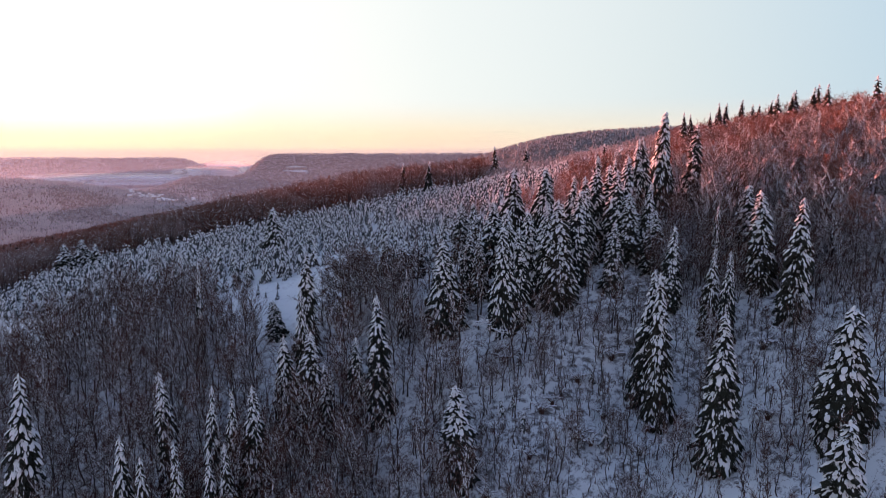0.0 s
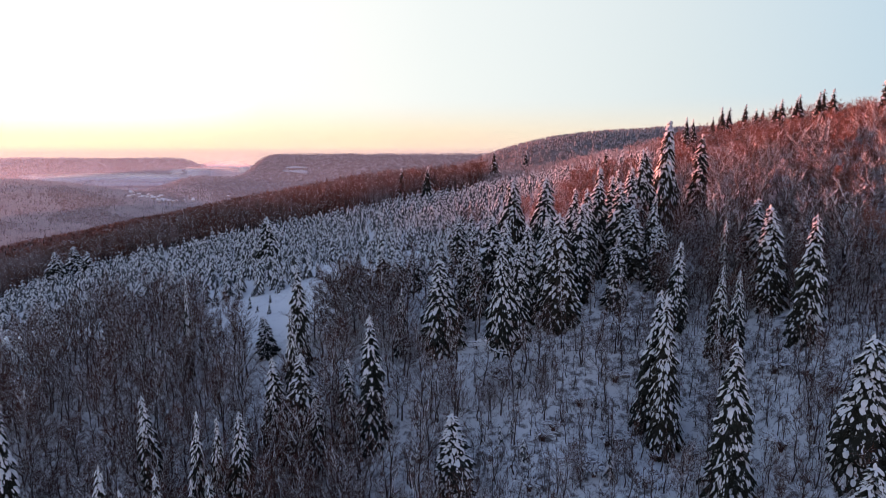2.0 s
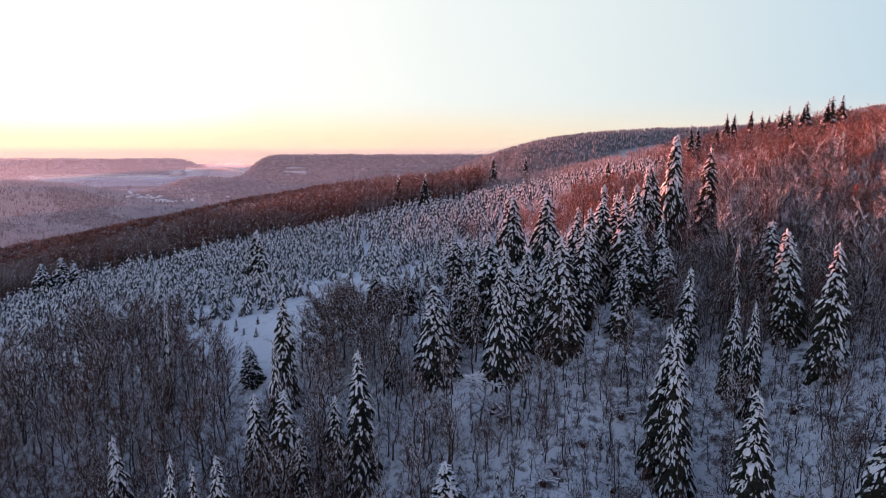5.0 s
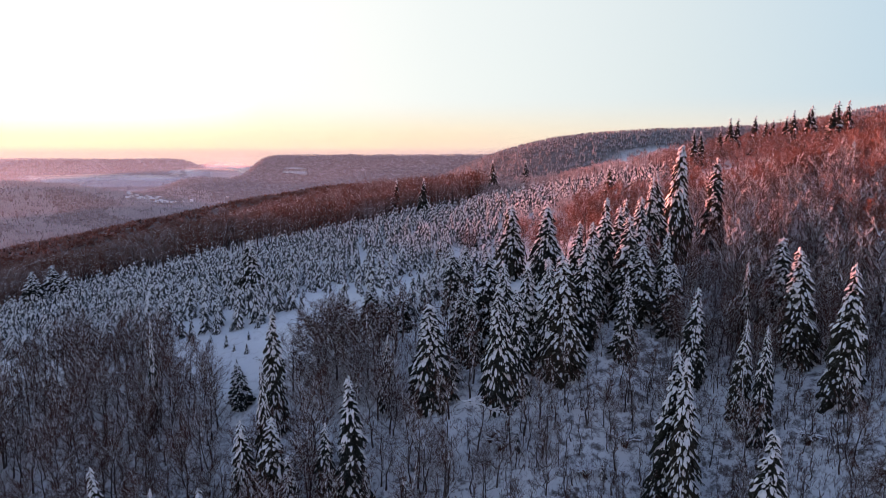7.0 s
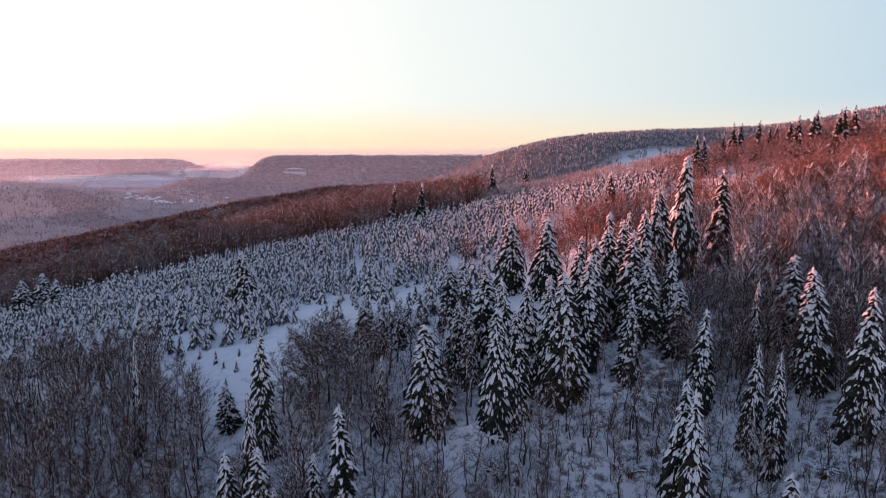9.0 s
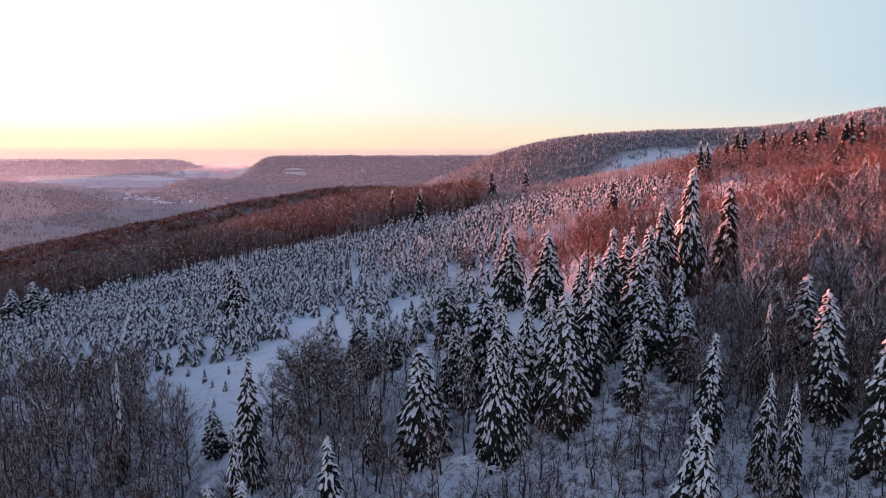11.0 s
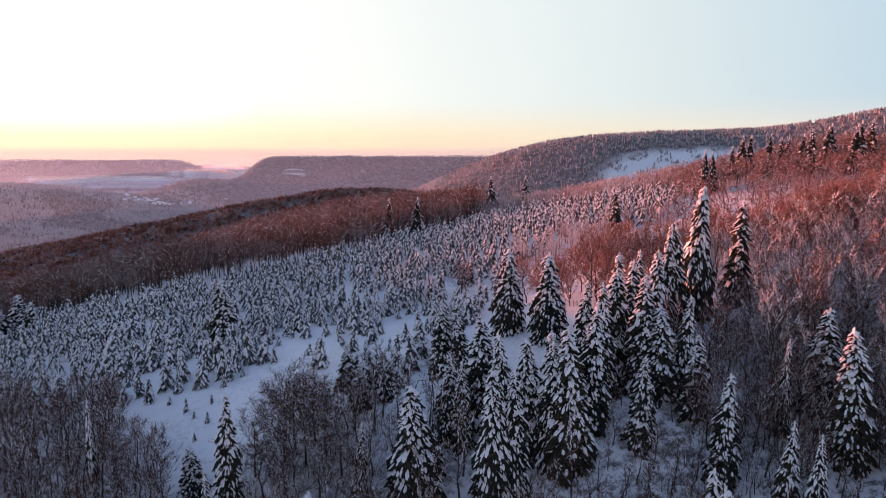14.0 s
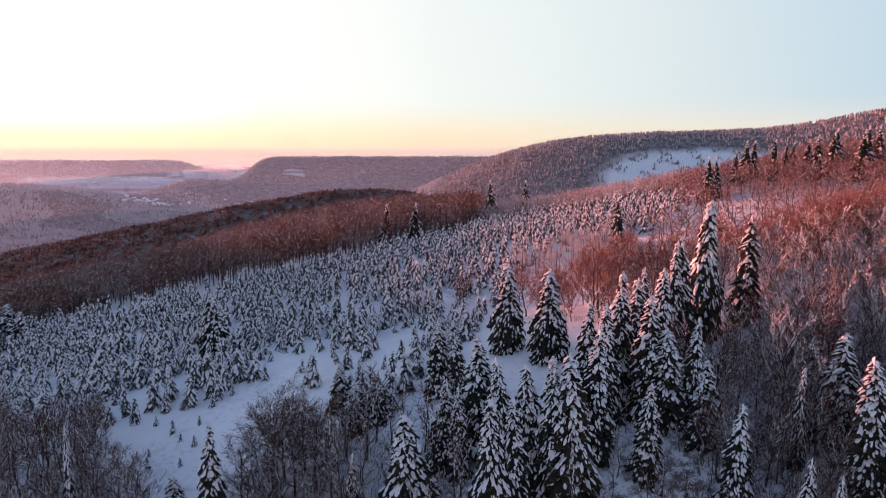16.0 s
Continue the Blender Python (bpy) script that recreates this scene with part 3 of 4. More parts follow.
young = sorted(scatter(PLANTATION, 2.2, 14000, avoid=0.6, dens=patchy), key=lambda p: p[1])
for x, y in young[:280]:
    bare = max(math.exp(-((x - a) / rx) ** 2 - ((y - b) / ry) ** 2) for a, b, rx, ry in OPEN_SNOW)
    tall = float(R.uniform(3.8, 6.8)) * (0.75 if R.random() < 0.2 else 1.0) * (1 - 0.45 * bare)
    plant(YOUNG, x, y, tall / 5 * float(R.uniform(0.85, 1.25)), tall / 5, float(R.uniform(0, 360)), (float(R.normal(0, 2.5)), float(R.normal(0, 2.5))))


for x, y in scatter([(-54, 130), (-42, 122), (-30, 122), (-22, 134), (-36, 144)], 3.4, 200, avoid=0.3)[:13]:
    tall = float(R.uniform(1.4, 2.8))
    plant(YOUNG, x, y, tall / 5, tall / 5, float(R.uniform(0, 360)))


def join_many(name, parts, spots, mats, label, category, sizes, turn_lean=2.0):
    """One mesh of many transformed copies of small meshes. parts: variants, each a list of (verts, faces, material slot)."""
    vs, fs, ms, n = [], [], [], 0
    spots = np.array(spots)
    zs = height(spots[:, 0], spots[:, 1]) - 0.15
    for (x, y), z0 in zip(spots, zs):
        sx, sz = sizes(x, y)
        a = R.uniform(0, 6.2832)
        ca, sa = math.cos(a) * sx, math.sin(a) * sx
        turn = np.array([[ca, sa, 0], [-sa, ca, 0], [0, 0, sz]])
        for v, f, slot in parts[int(R.integers(len(parts)))]:
            vs.append(v @ turn + (x, y, z0))
            fs.append(f + n)
            ms.append(np.full(len(f), slot))
            n += len(v)
    ob = mesh_object(name, np.vstack(vs), np.vstack(fs), mats[0], None, False)
    for m in mats[1:]:
        ob.data.materials.append(m)
    ob.data.polygons.foreach_set("material_index", np.concatenate(ms).astype(np.int32))
    return tagged(ob, label, category, kind="stuff")


LIGHT_YOUNG = []
for _ in range(4):
    t_, g_, s_ = spruce_meshes(R, 5, 1.35, 8, 5, 0.97, 0.07, 0.58, 0.8, 1.3, 0.5, 2, 0.31, 0, True)
    LIGHT_YOUNG.append([(g_[0], g_[1], 0), (s_[0], s_[1], 1)])
if len(young) > 280:
    join_many("young_spruce_stand", LIGHT_YOUNG, young[280:], [FROSTED, SNOW], "dense stand of young spruces thick with snow", "young spruces",
              lambda x, y: (float(R.uniform(0.9, 1.3)), float(R.uniform(0.8, 1.35))))

# ---- leafless trees near by ----
BEECH_LOW = [(-140, 185), (-90, 147), (-54, 134), (-44, 118), (-34, 112), (-30, 98), (-14, 96), (-10, 84), (-4, 60), (-30, 46), (-80, 50), (-130, 100), (-170, 170)]
for x, y in sorted(scatter(BEECH_LOW, 4.4, 6000, avoid=0.7), key=lambda p: p[1] + abs(p[0] + 45) * 0.2)[:215]:
    tall = float(R.uniform(8, 14))
    plant(BEECH, x, y, tall / 13 * float(R.uniform(0.9, 1.25)), tall / 13, float(R.uniform(0, 360)), (float(R.normal(0, 2)), float(R.normal(0, 2))))
for x, y, tall in ((-18, 113, 11), (-14.5, 116, 10), (-19, 118, 10.5), (-12, 112, 9.5), (-22, 112, 9), (-9, 117, 8), (-16, 106, 8), (-20, 107.5, 8.5), (-12, 106, 8), (-7, 104, 7), (-9.5, 109, 8.5), (-5, 99, 6.5), (-16, 109, 9), (-15, 112, 10), (-17, 115, 11), (-13, 114, 10.5), (8.5, 186, 8), (9.5, 187, 7)):
    plant(BEECH, x, y, tall / 8.5, tall / 13, float(R.uniform(0, 360)))
THICKET = []
for _ in range(5):
    l_, t_, s_ = bare_meshes(R, 12, 0.42, 8, 1, 4, 2, 0.66, 0.2, 0.034, 1.0, 1.55)
    THICKET.append([(l_[0], l_[1], 0), (t_[0], t_[1], 1), (s_[0], s_[1], 2)])
join_many("beech_thicket", THICKET, sorted(scatter(BEECH_LOW, 2.5, 13000, 0.9, avoid=0.3), key=lambda p: p[1] + abs(p[0] + 45) * 0.3)[:680] + scatter([(-40, 58), (-10, 56), (3, 62), (4, 92), (-8, 96), (-40, 84)], 2.5, 900, avoid=0.3) + scatter([(-8, 92), (10, 98), (30, 100), (22, 92), (4, 86)], 3.0, 120, avoid=0.4) + scatter([(-12, 97), (8, 100), (7, 113), (-5, 119), (-12, 108)], 2.6, 260, avoid=0.3), [BEECH_BARK, TWIGS, SNOW],
          "dense thicket of thin leafless beeches in the snow", "thicket", lambda x, y: (float(R.uniform(0.7, 1.1)), float(R.uniform(0.5, 1.05))))
LIGHT_RED = []
RIMED = [(43, 108), (54, 98), (80, 80), (130, 120), (190, 200), (180, 290), (120, 300), (84, 262), (80, 225), (62, 200), (56, 182), (34, 168), (24, 190), (20, 160), (30, 142), (50, 140), (54, 124)]
rimed = sorted(scatter(RIMED, 3.7, 9000, avoid=0.7), key=lambda p: p[1])
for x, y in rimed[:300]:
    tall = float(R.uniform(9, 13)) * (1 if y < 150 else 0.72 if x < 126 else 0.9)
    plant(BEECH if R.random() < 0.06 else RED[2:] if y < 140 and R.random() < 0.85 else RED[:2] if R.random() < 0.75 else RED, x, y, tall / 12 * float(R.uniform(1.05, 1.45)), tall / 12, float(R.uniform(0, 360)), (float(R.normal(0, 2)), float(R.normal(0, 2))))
for _ in range(4):
    l_, t_, s_ = bare_meshes(R, 12, 0.5, 7, 1, 4, 3, 0.7, 0.18, 0.06)
    LIGHT_RED.append([(l_[0], l_[1], 0), (t_[0], t_[1], 1), (s_[0], s_[1], 2)])
join_many("rimed_wood", LIGHT_RED, rimed[300:], [BEECH_BARK, SUNLIT_RIME_TWIGS, SNOW], "rimed leafless wood along the ridge, sunset red put into its twigs", "rimed beeches",
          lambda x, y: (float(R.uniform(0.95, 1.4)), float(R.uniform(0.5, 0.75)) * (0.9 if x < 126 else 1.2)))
BANK = [(-4, 62), (10, 50), (60, 40), (95, 70), (66, 100), (52, 96), (40, 104), (30, 100), (12, 97), (-4, 92)]
for x, y in scatter(BANK, 1.7, 2500, 0.9, avoid=0.1)[:300]:
    tall = float(R.uniform(2.5, 7))
    plant(POLE, x, y, tall / 6 * float(R.uniform(0.8, 1.3)), tall / 6, float(R.uniform(0, 360)), (float(R.normal(0, 4)), float(R.normal(0, 4))))
for x, y, tall in ((20.8, 76.0, 3.6), (10.8, 80.1, 3.0), (8.1, 83.8, 2.6), (11.5, 91.9, 3.2), (9.7, 84.3, 2.4), (21.7, 88.1, 2.5)):
    plant(YOUNG, x, y, tall / 5, tall / 5, float(R.uniform(0, 360)))
THIN = []
for _ in range(4):
    l_, t_, s_ = bare_meshes(R, 6, 0.2, 4, 1, 2, 1, 0.5, 0.35, 0.03, 1.6)
    THIN.append([(l_[0], l_[1], 0), (t_[0], t_[1], 1), (s_[0], s_[1], 2)])
join_many("sapling_stand", THIN, scatter(BANK, 1.5, 1500, avoid=0.1)[:420], [BEECH_BARK, TWIGS, SNOW], "many thin bare saplings on the snowy bank", "saplings",
          lambda x, y: (float(R.uniform(0.7, 1.1)), float(R.uniform(0.5, 1.2))))
HOLLOW = [(34, 103), (48, 96), (62, 90), (64, 114), (48, 124), (36, 116)]
join_many("hollow_thicket", THICKET, scatter([(20, 100), (36, 92), (66, 84), (74, 112), (50, 126), (34, 118), (24, 108)], 2.7, 1500, avoid=0.3)[:170], [BEECH_BARK, TWIGS, SNOW],
          "low leafless thicket in the snowy hollow under the spruces", "thicket", lambda x, y: (float(R.uniform(0.4, 0.7)), float(R.uniform(0.3, 0.6))))
join_many("bank_shrubs", THICKET, scatter(BANK, 3.6, 900, 0.8, avoid=0.3)[:130], [BEECH_BARK, TWIGS, SNOW],
          "low leafless shrubs with snow on the bank", "shrubs", lambda x, y: (float(R.uniform(0.28, 0.5)), float(R.uniform(0.15, 0.32))))
for x, y in scatter(HOLLOW, 3.0, 500, avoid=0.5):
    tall = float(R.uniform(6, 10))
    plant(BEECH, x, y, tall / 12, tall / 13, float(R.uniform(0, 360)), (float(R.normal(0, 4)), float(R.normal(0, 4))))
for x, y in scatter(BANK, 7.0, 300, 0.8, avoid=0.8):
    tall = float(R.uniform(5, 9))
    plant(BEECH, x, y, tall / 12, tall / 13, float(R.uniform(0, 360)), (float(R.normal(0, 4)), float(R.normal(0, 4))))
for k in BIG + BROAD + FAR_BIG + YOUNG + BEECH + RED + POLE:
    if k.name not in USED:
        for c in list(k.children):
            bpy.data.objects.remove(c)
        bpy.data.objects.remove(k)

# ---- brushwood on the snow ----
def brush(twig_count, tall):
    m, s = Mesh(), Mesh()
    for k in range(twig_count):
        a, lean_ = R.uniform(0, 6.28), R.uniform(0.1, 0.8)
        b = np.array([R.normal(0, 0.3), R.normal(0, 0.3), 0])
        d = np.array([math.cos(a) * lean_, math.sin(a) * lean_, 1.0]) * tall * R.uniform(0.5, 1)
        e = b + d
        c = np.array([-math.sin(a), math.cos(a), 0]) * 0.035
        m.add([b - c, b + c, e], [[0, 1, 2]])
        for j in range(2):
            q = b + d * R.uniform(0.3, 0.9)
            t = q + d * 0.35 + R.normal(0, 0.25, 3) * tall * 0.5
            m.add([q - c * 0.8, q + c * 0.8, t], [[0, 1, 2]])
        if k == 0 or R.random() < 0.45:
            q, t = b + d * R.uniform(0.4, 0.7), e
            s.add([q - c * 2 + [0, 0, 0.05], q + c * 2 + [0, 0, 0.05], t + [0, 0, 0.05]], [[0, 1, 2]])
    v, f = m.arrays()
    v2, f2 = s.arrays()
    return [(v, f, 0), (v2, f2, 1)]


BRUSH = [brush(9, 1.6) for _ in range(6)]
spots = scatter(BANK, 0.85, 9000, 0.9, avoid=-0.2, dens=lambda x, y: 0.5 + 1.2 * noise.noise(Vector((x * 0.11, y * 0.11, 9))))
spots += scatter([(-25, 106), (-8, 98), (6, 104), (4, 118), (-10, 120), (-24, 118)], 1.0, 700, avoid=-0.2)
spots += scatter(HOLLOW, 0.9, 1500, avoid=-0.2) + scatter(BEECH_LOW, 1.9, 3000, avoid=-0.2) + scatter(RIMED, 2.6, 3000, avoid=-0.2)
join_many("brushwood", BRUSH, spots, [TWIGS, SNOW], "low brown brushwood dusted with snow", "brushwood",
          lambda x, y: (float(R.uniform(0.7, 1.5)), float(R.uniform(0.5, 1.4))))

# ---- bushes bent under snow ----
def snow_bush(x, y, tall, stems):
    top = new("snow_laden_bush")
    wood, white = Mesh(), Mesh()
    for k in range(stems):
        a = R.uniform(0, 6.28)
        out = np.array([math.cos(a), math.sin(a), 0])
        reach = tall * R.uniform(0.35, 1.0)
        p = np.array([R.normal(0, 0.15), R.normal(0, 0.15), 0.0])
        prev = p
        for i in range(1, 6):
            t = i / 5
            q = p + out * reach * t ** 1.4 + np.array([0, 0, tall * (1.5 * t - 0.85 * t * t) * R.uniform(0.9, 1.05)])
            wood.tube(prev, q, 0.05 * (1.2 - t), 0.05 * (1 - t) + 0.008, 3)
            if i > 1 and R.random() < 0.85:
                side = np.cross(q - prev, (0, 0, 1.0))
                side *= R.uniform(0.06, 0.15) / (np.linalg.norm(side) + 1e-9)
                lift = np.array([0, 0, 0.06])
                hump = np.array([0, 0, R.uniform(0.06, 0.14)])
                white.grid(np.array([[prev - side, q - side * 0.8], [prev + hump, q + hump], [prev + side, q + side * 0.8]]) + lift)
            for j in range(4):
                d = (q - prev) * 0.6 + R.normal(0, 0.3, 3) * tall * 0.35
                c = np.cross(d, R.normal(0, 1, 3))
                c *= 0.022 / (np.linalg.norm(c) + 1e-9)
                wood.add([q - c, q + c, q + d], [[0, 1, 2]])
            prev = q
    mesh_object("stem", *wood.arrays(), TWIGS, top, False, "thin brown bent stems")
    tagged(mesh_object("snow_cover", *white.arrays(), SNOW, top, True, "white snow along the bent stems"), kind="stuff")
    top.matrix_basis = pose(x, y, ground_z(x, y) - 0.05, 0, 0, float(R.uniform(0, 360)))
    tagged(top, "leafless bush bent over under fresh snow", "bush", "bushes bent under snow")


for x, y, tall in ((8.2, 94.5, 3.4), (9.6, 92.8, 2.6), (7.4, 91.2, 2.0), (17.5, 77, 2.6), (18.8, 76, 2.2), (13.6, 82.5, 2.2), (15.2, 84, 1.8), (11, 75.5, 2.0), (10.2, 70.5, 1.7),
                   (24.5, 74, 1.8), (22, 82, 2.0), (19.5, 88, 2.2), (25.5, 92, 2.4), (27.5, 80, 2.0), (5.2, 72, 1.8), (33, 78, 2.4), (39, 72, 2.2), (44, 84, 2.6), (47, 76, 2.2), (-2.5, 84, 2.2), (-6, 80, 2.4), (50, 98, 3.0), (55, 104, 3.2), (43, 104, 3.0)):
    snow_bush(x, y, tall * 0.95, 22)

def bowed_birch(x, y, turn):
    """A young birch bent into a hook by thick snow along its stem and side branches."""
    top = new("bowed_birch")
    wood, white = Mesh(), Mesh()
    u = np.linspace(0, 1, 15)
    line = np.stack([2.4 * np.sin(np.pi * np.clip(u * 1.25, 0, 1)) * (0.35 + u) - 0.9 * np.clip(u - 0.6, 0, 1) * 4, 0.5 * np.sin(5 * u), 6.8 * u - 1.2 * u ** 6], -1)
    for k in range(14):
        p, q = line[k], line[k + 1]
        wood.tube(p, q, 0.10 * (1.1 - u[k]), 0.10 * (1.1 - u[k + 1]), 4)
        d = (q - p) / np.linalg.norm(q - p)
        side = np.cross(d, (0, 0.3, 1.0))
        side /= np.linalg.norm(side) + 1e-9
        if k > 1:
            clump(white, R, (p + q) / 2 + (0, -0.05, 0.08), d, side, 0.36, R.uniform(0.16, 0.34), 0.2)
    for k in range(26):
        i = int(R.integers(6, 15))
        p = line[i]
        a = R.uniform(0, 6.28)
        d = np.array([math.cos(a), math.sin(a) * 0.7, R.uniform(-0.25, 0.35)])
        q = p + d * R.uniform(0.9, 2.3) * (0.6 + 0.5 * u[i])
        wood.tube(p, q, 0.03, 0, 3)
        for t in (0.35, 0.65, 0.92):
            side = np.array([-d[1], d[0], 0])
            clump(white, R, p + (q - p) * t + (0, 0, 0.04), d / np.linalg.norm(d), side / np.linalg.norm(side), R.uniform(0.22, 0.42), R.uniform(0.1, 0.2), 0.12)
    mesh_object("stem", *wood.arrays(), BEECH_BARK, top, True, "thin dark bent stem")
    tagged(mesh_object("snow_cover", *white.arrays(), SNOW, top, True, "thick white snow along the bent stem"), kind="stuff")
    top.matrix_basis = pose(x, y, ground_z(x, y) - 0.1, 0, 0, turn)
    tagged(top, "young birch bowed into a hook under thick snow", "birch")


bowed_birch(6.6, 95.6, 10)


# ---- forest beyond the plantation ----
def sketch_bare(tall, spread):
    """A small leafless tree for the wood beyond: stem, limbs and sprays of twigs."""
    m, s = Mesh(), Mesh()
    m.tube(np.zeros(3), np.array([0, 0, tall * 0.6]), 0.14, 0.07, 3)
    for i in range(9):
        t = R.uniform(0.2, 0.62)
        a = i * 2.4
        d = np.array([math.cos(a) * spread, math.sin(a) * spread, 0.85]) * R.uniform(0.75, 1.15)
        b = np.array([0, 0, tall * t])
        e = b + d * tall * 0.38
        c = np.array([-math.sin(a), math.cos(a), 0]) * 0.09
        m.add([b - c, b + c, e], [[0, 1, 2]])
        for k in range(7):
            b2 = b + (e - b) * R.uniform(0.25, 1)
            d2 = d + R.normal(0, 0.75, 3)
            c = np.cross(d2, R.normal(0, 1, 3))
            c *= (0.08 if k == 0 else 0.12) / np.linalg.norm(c)
            (s if k == 0 else m).add([b2 - c, b2 + c, b2 + d2 * tall * (0.07 if k == 0 else 0.12)], [[0, 1, 2]])
    v, f = m.arrays()
    v2, f2 = s.arrays()
    return [(v, f, 0), (v2, f2, 1)]


def edge_tree(tall):
    """A slender forest tree with its stem bare below and a fan of twigs above, rimed at the tips."""
    stem, m, s = Mesh(), Mesh(), Mesh()
    tip = np.array([R.normal(0, 0.4), R.normal(0, 0.4), tall * 0.8])
    stem.tube(np.zeros(3), tip, 0.19, 0.07, 3)
    for i in range(13):
        t = R.uniform(0.22, 0.98)
        a = i * 2.4 + R.normal(0, 0.3)
        d = np.array([math.cos(a) * 0.62, math.sin(a) * 0.62, R.uniform(0.6, 1.1)]) * R.uniform(0.7, 1.15)
        b = tip * t
        e = b + d * tall * 0.28 * (1.3 - 0.6 * t)
        c = np.array([-math.sin(a), math.cos(a), 0]) * 0.07
        m.add([b - c, b + c, e], [[0, 1, 2]])
        for k in range(9):
            b2 = b + (e - b) * R.uniform(0.2, 1)
            d2 = d * 0.7 + R.normal(0, 0.6, 3)
            c = np.cross(d2, R.normal(0, 1, 3))
            white = k < 2
            c *= (0.07 if white else 0.10) / np.linalg.norm(c)
            (s if white else m).add([b2 - c, b2 + c, b2 + d2 * tall * (0.06 if white else 0.10)], [[0, 1, 2]])
    return [(*stem.arrays(), 0), (*m.arrays(), 1), (*s.arrays(), 2)]


EDGE = [edge_tree(15) for _ in range(6)]
SKETCH = [sketch_bare(12, 0.6) for _ in range(5)]


def sector(count, r0, r1, az0, az1):
    r = np.sqrt(R.uniform(r0 * r0, r1 * r1, count))
    a = np.radians(R.uniform(az0, az1, count))
    return np.stack([r * np.sin(a), r * np.cos(a)], -1)


def beyond(x, y):
    return not inside(x, y, PLANTATION) and not inside(x, y, BEECH_LOW) and not inside(x, y, RIMED) and clear_of(x, y, 1)


edge_wood = [p for p in sector(5600, 190, 400, -42, 34) if p[1] > 190 and beyond(*p)]
upright = lambda x, y: (float(R.uniform(0.85, 1.25)), float(R.uniform(0.75, 1.1)))
join_many("bare_wood", EDGE, [p for p in edge_wood if p[0] < 22], [BEECH_BARK, FAR_BARE, SNOW], "tall leafless brown wood beyond the plantation", "bare forest", upright)
join_many("rimed_far_wood", EDGE, [p for p in edge_wood if p[0] >= 22], [BEECH_BARK, FAR_RIME, SNOW], "leafless wood pale with rime beyond the plantation", "bare forest", lambda x, y: (float(R.uniform(0.7, 1.0)), float(R.uniform(0.42, 0.62))))
near_wood = [p for p in sector(3800, 400, 640, -42, 34) if beyond(*p)]
join_many("falling_wood", SKETCH, near_wood, [FAR_BARE, SNOW], "leafless brown wood on the falling slope", "bare forest", upright)


def cone_tree(tall, radius, tiers, sides):
    m = Mesh()
    for k in range(tiers):
        z0, z1 = tall * (0.1 + 0.8 * k / tiers), tall * min(1.0, 0.1 + 0.8 * (k + 1.9) / tiers)
        r = radius * (1 - k / tiers * 0.8)
        m.tube(np.array([0, 0, z0]), np.array([R.normal(0, 0.05), R.normal(0, 0.05), z1]), r, 0, sides)
    v, f = m.arrays()
    return [(v + R.normal(0, 0.12, v.shape), f, 0)]


CONES = [cone_tree(14, 2.4, 3, 5) for _ in range(4)]
FAR_CONES = [cone_tree(15, 3.0, 2, 4) for _ in range(4)]
TINY_CONES = [cone_tree(12, 3.4, 1, 5) for _ in range(4)]


def crown_tree():
    """A round, ragged crown for woods far off."""
    m = Mesh()
    for k in range(7):
        c = np.array([R.normal(0, 1.6), R.normal(0, 1.6), 6 + R.normal(0, 1.8)])
        d = np.array([R.normal(0, 1), R.normal(0, 1), 2.2])
        m.tube(c - d, c + d * 1.7, 1.3, 0, 3)
    m.tube(np.zeros(3), np.array([0, 0, 6]), 0.25, 0.15, 3)
    v, f = m.arrays()
    return [(v, f, 0)]


CROWNS = [crown_tree() for _ in range(5)]


def wooded(x, y, grain=0.006, seed=0.0):
    return noise.noise(Vector((x * grain, y * grain, seed)))


mid_wood = np.vstack([sector(14000, 600, 1480, -41, 36), sector(3500, 560, 1000, -41, -5)])
scattered = R.random(len(mid_wood)) < 0.035
mid_bare, mid_dark = mid_wood[~scattered], mid_wood[scattered]
size = lambda x, y: (float(R.uniform(0.8, 1.25)), float(R.uniform(0.75, 1.2)))
small = lambda x, y: (float(R.uniform(0.7, 1.1)), float(R.uniform(0.5, 0.8)))
join_many("far_bare_wood", CROWNS, mid_bare, [FAR_BARE], "brown leafless wood falling to the valley", "bare forest", lambda x, y: (float(R.uniform(1.1, 1.6)), float(R.uniform(0.55, 0.85))))
join_many("far_spruce_wood", CONES, mid_dark, [NEEDLES], "dark spruce wood scattered on the falling slope", "spruce forest", small)


def facing(p):
    """Those of the places where the slope looks towards the drone or is nearly level."""
    u = p / np.linalg.norm(p, axis=1)[:, None] * 12.0
    return p[height(*(p + u).T) - height(*(p - u).T) > -2.0]


def clearing(x, y):
    """Open snow on the right hill and round the villages."""
    a = ((x - 640) / 240) ** 2 + ((y - 1560 + 0.35 * (x - 640)) / 150) ** 2 < 1 + 0.9 * wooded(x, y, 0.01, 7) and wooded(x, y, 0.03, 4) < 0.08
    b = ((x + 1130) / 85) ** 2 + ((y - 2480) / 60) ** 2 < 1
    c = ((x + 660) / 200) ** 2 + ((y - 2690) / 70) ** 2 < 1
    return a or b or c


hills = [p for p in np.vstack([facing(sector(42000, 1150, 2500, -39, 39)), facing(sector(46000, 2500, 4700, -39, 12))]) if not clearing(*p) and (p[0] > 60 or math.hypot(*p) > 1480)]
dark_side = lambda x, y: x > 0 or (y > 2750 and x > -1300) or wooded(x, y, 0.004, 2.0) > 0.1
hill_dark = [p for p in hills if dark_side(*p) and p[1] < 2500]
ridge_dark = [p for p in hills if dark_side(*p) and p[1] >= 2500]
hill_pale = [p for p in hills if not dark_side(*p)]
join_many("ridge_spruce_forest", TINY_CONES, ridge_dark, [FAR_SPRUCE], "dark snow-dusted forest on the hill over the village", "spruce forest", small)
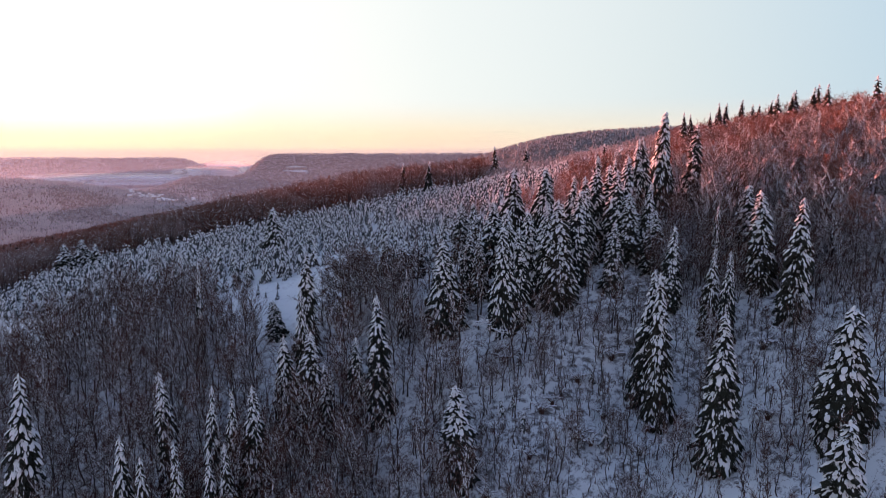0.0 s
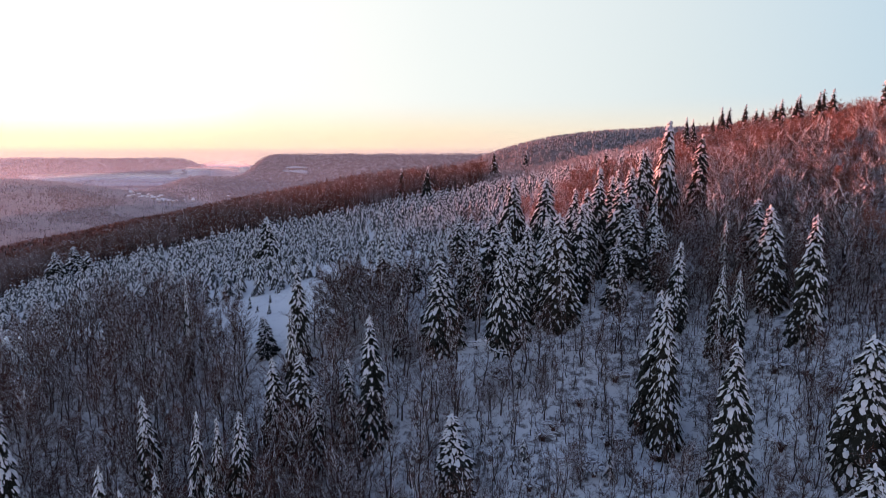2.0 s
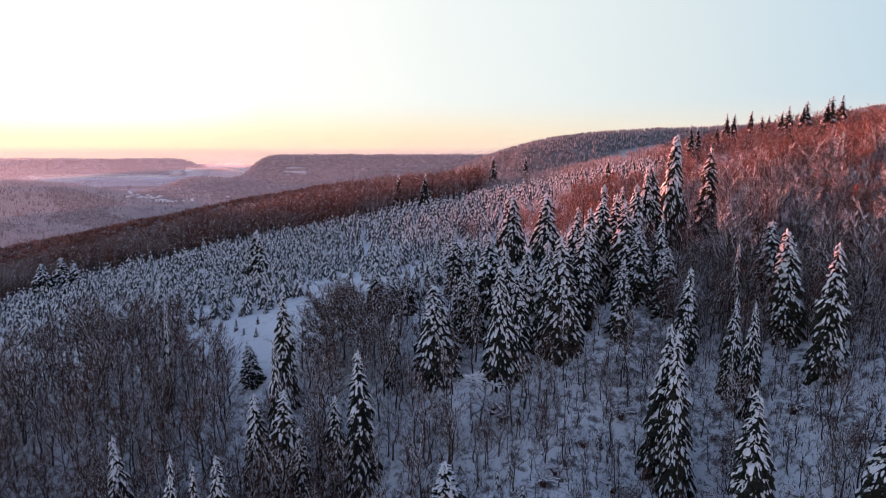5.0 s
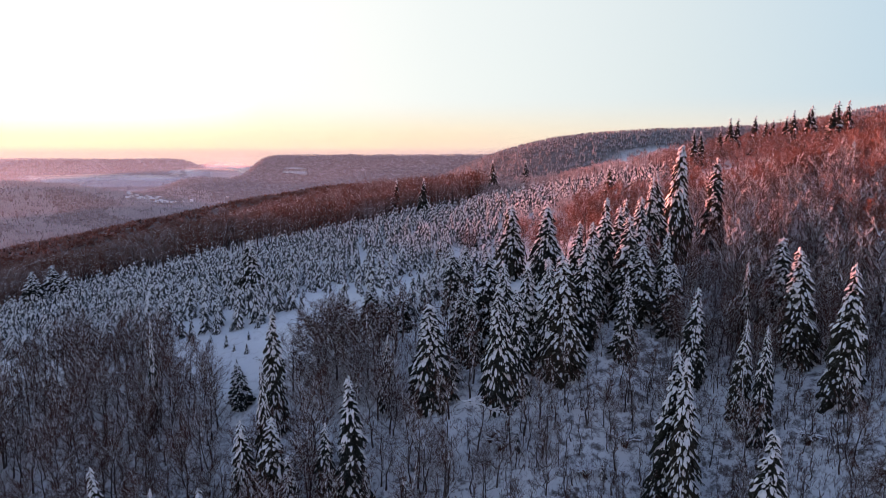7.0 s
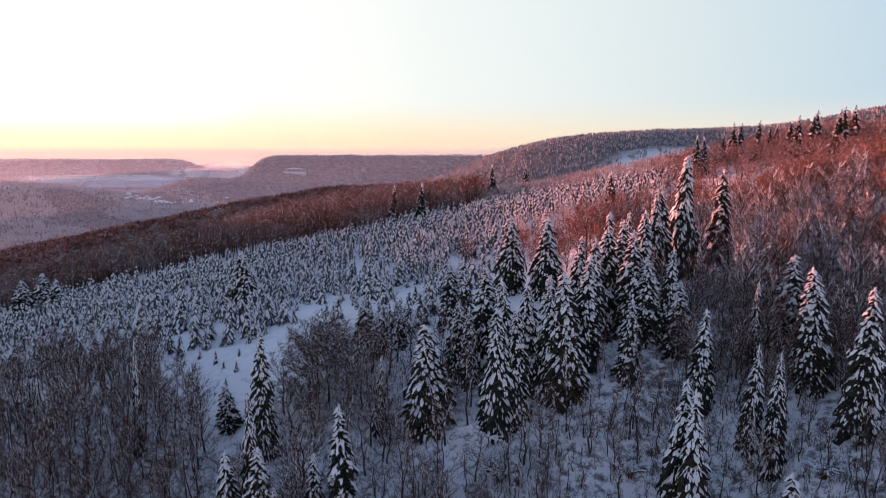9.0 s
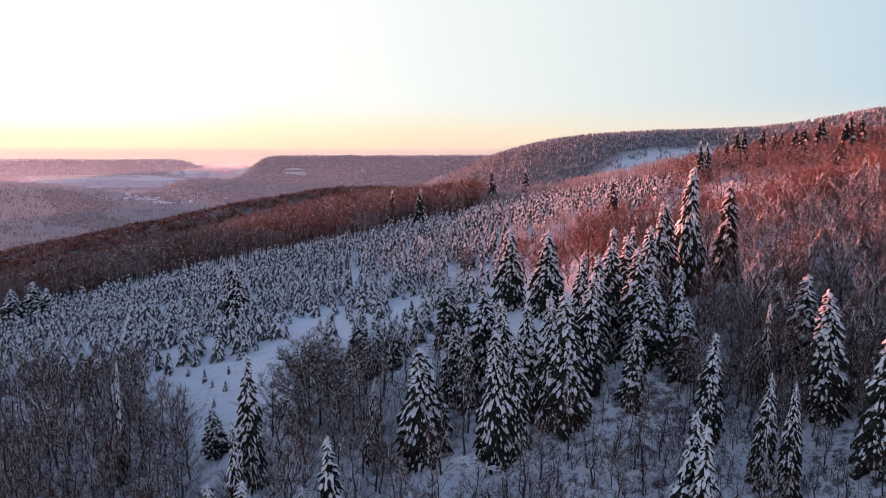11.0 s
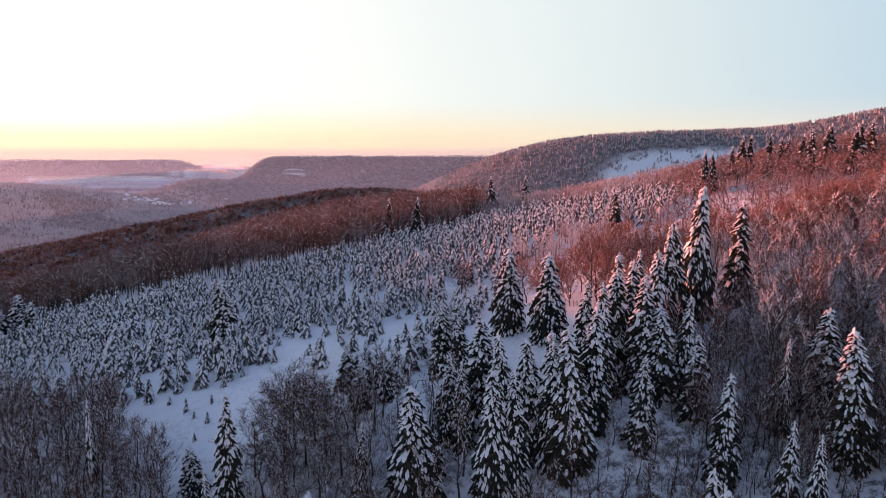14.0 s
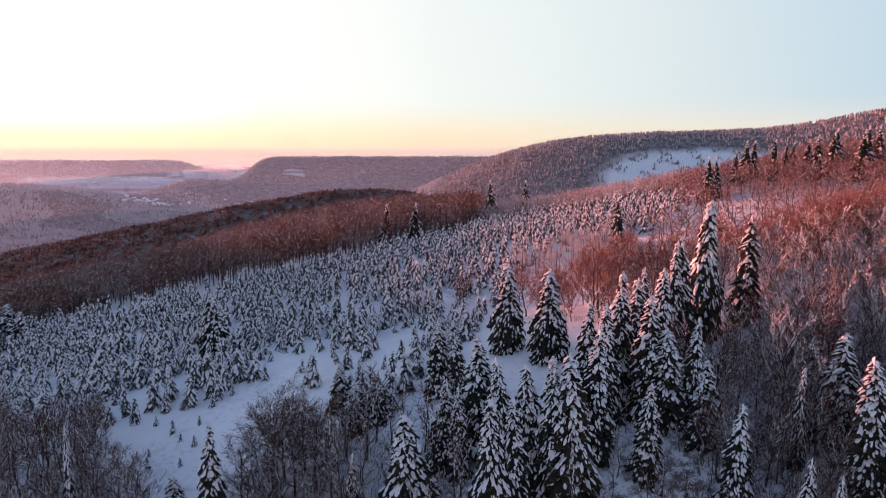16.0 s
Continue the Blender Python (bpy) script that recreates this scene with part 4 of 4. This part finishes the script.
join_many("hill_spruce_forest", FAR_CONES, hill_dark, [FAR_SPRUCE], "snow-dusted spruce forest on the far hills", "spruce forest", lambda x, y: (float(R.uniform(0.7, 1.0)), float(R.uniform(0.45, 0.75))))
join_many("hill_frosted_forest", TINY_CONES, hill_pale, [HILL_FOREST], "pale frosted forest across the valley, haze put into its colour", "frosted forest", size)


# ---- upright sheets standing in for haze over the valley ----
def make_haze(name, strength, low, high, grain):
    """Veil sheet in place of haze: lets most light through, scatters the rest, less and less with height."""
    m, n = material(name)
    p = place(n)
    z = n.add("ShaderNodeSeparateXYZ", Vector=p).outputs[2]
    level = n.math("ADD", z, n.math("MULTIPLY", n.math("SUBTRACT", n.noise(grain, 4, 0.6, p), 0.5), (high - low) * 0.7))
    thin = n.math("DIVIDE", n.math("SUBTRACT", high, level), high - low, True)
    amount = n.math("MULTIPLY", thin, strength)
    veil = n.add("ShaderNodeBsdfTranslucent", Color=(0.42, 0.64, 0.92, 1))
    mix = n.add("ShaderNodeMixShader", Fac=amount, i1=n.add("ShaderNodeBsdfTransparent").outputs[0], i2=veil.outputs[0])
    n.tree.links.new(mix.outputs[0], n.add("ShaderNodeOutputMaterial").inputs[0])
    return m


def haze_sheet(name, dist, az0, az1, z0, z1, mat, label):
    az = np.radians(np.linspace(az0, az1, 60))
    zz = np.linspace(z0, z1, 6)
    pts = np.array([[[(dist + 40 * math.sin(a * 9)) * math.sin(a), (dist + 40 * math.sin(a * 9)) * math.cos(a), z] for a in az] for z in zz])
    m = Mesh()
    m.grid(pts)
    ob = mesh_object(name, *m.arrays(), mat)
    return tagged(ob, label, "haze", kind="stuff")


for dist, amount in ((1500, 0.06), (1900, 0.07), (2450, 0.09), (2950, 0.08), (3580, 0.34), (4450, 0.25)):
    haze_sheet("valley_haze", dist, -44, 44, -200, 170, make_haze("valley_haze", amount, -140, 170, 0.0012), "thin translucent sheet standing in for pinkish valley haze")


# upright translucent sheets imitate the fog, fading out at their edges
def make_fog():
    m, n = material("valley_fog_veil")
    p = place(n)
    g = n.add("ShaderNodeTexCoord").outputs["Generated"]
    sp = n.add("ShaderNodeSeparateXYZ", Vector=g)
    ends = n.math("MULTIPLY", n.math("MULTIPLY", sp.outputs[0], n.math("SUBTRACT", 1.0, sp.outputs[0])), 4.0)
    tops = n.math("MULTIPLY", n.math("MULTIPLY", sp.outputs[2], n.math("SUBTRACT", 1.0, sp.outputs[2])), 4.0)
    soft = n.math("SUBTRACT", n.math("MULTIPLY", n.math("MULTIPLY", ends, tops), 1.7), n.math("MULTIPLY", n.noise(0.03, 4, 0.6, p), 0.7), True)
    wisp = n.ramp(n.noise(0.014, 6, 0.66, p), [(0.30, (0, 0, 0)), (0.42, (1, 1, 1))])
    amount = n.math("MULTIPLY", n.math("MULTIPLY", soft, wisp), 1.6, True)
    # shading normal fixed so every sheet takes light from above and the glow
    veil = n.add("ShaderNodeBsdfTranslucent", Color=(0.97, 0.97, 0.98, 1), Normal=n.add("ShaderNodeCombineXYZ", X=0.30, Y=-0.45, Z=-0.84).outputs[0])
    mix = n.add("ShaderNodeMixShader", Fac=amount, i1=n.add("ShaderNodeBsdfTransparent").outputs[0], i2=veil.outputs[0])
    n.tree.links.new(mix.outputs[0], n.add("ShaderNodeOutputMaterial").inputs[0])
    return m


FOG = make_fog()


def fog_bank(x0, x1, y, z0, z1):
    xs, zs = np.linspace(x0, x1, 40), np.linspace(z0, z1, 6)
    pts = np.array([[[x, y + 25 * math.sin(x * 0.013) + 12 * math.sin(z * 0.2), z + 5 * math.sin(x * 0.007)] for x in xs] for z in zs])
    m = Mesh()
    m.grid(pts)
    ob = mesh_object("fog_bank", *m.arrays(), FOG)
    tagged(ob, "translucent sheet standing in for pale fog between the hills", "fog", kind="stuff")


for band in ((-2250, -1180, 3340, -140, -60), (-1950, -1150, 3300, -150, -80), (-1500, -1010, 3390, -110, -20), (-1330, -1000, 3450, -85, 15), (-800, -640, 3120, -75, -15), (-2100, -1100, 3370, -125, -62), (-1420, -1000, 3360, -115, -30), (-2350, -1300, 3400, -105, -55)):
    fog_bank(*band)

# ---- the villages in the valley ----
WALL, _n = material("pale_plaster")
finish(WALL, _n, _n.ramp(_n.add("ShaderNodeObjectInfo").outputs["Random"], [(0.0, (0.55, 0.5, 0.45)), (0.5, (0.4, 0.32, 0.27)), (1.0, (0.7, 0.68, 0.64))]), 0.9, _n.noise(2.0, 3, 0.6, place(_n)), 0.2, 0.05)
HOUSE = new("house")
hw, hd, hh, hr = 5.5, 4.2, 5.5, 3.6
wall_v = [(-hw, -hd, -3), (hw, -hd, -3), (hw, hd, -3), (-hw, hd, -3), (-hw, -hd, hh), (hw, -hd, hh), (hw, hd, hh), (-hw, hd, hh), (-hw, 0, hh + hr), (hw, 0, hh + hr)]
wall_f = [(0, 1, 5), (0, 5, 4), (2, 3, 7), (2, 7, 6), (1, 2, 6), (1, 6, 5), (3, 0, 4), (3, 4, 7), (4, 8, 7), (5, 6, 9)]
mesh_object("wall", wall_v, wall_f, WALL, HOUSE, False)
ro = 0.6
roof_v = [(sx * (hw + ro), sy * (hd + ro) if sy else 0, (hh + hr + t if not sy else hh - 0.45 + t)) for t in (0.0, 0.45) for sy in (-1, 0, 1) for sx in (-1, 1)]
roof_f = [(0, 1, 3), (0, 3, 2), (2, 3, 5), (2, 5, 4), (6, 9, 7), (6, 8, 9), (8, 11, 9), (8, 10, 11), (0, 6, 7), (0, 7, 1), (4, 5, 11), (4, 11, 10), (0, 2, 8), (0, 8, 6), (2, 4, 10), (2, 10, 8), (1, 7, 9), (1, 9, 3), (3, 9, 11), (3, 11, 5)]
mesh_object("roof", roof_v, roof_f, SNOW, HOUSE, False, "pitched roof under snow")
tagged(HOUSE, "small pale house with a snow-covered pitched roof in the valley", "house", "houses in the valley")
homes = [(-1130 + R.normal(0, 55), 2480 + R.normal(0, 60)) for _ in range(24)] + [(-660 + R.normal(0, 90), 2690 + R.normal(0, 32)) for _ in range(30)]
for k, (x, y) in enumerate(homes):
    m = pose(x, y, ground_z(x, y), 0, 0, float(R.uniform(0, 180)))
    if k == 0:
        HOUSE.matrix_basis = m
    else:
        copy_thing(HOUSE, m @ Matrix.Diagonal((*([float(R.uniform(0.8, 1.4))] * 3), 1)))
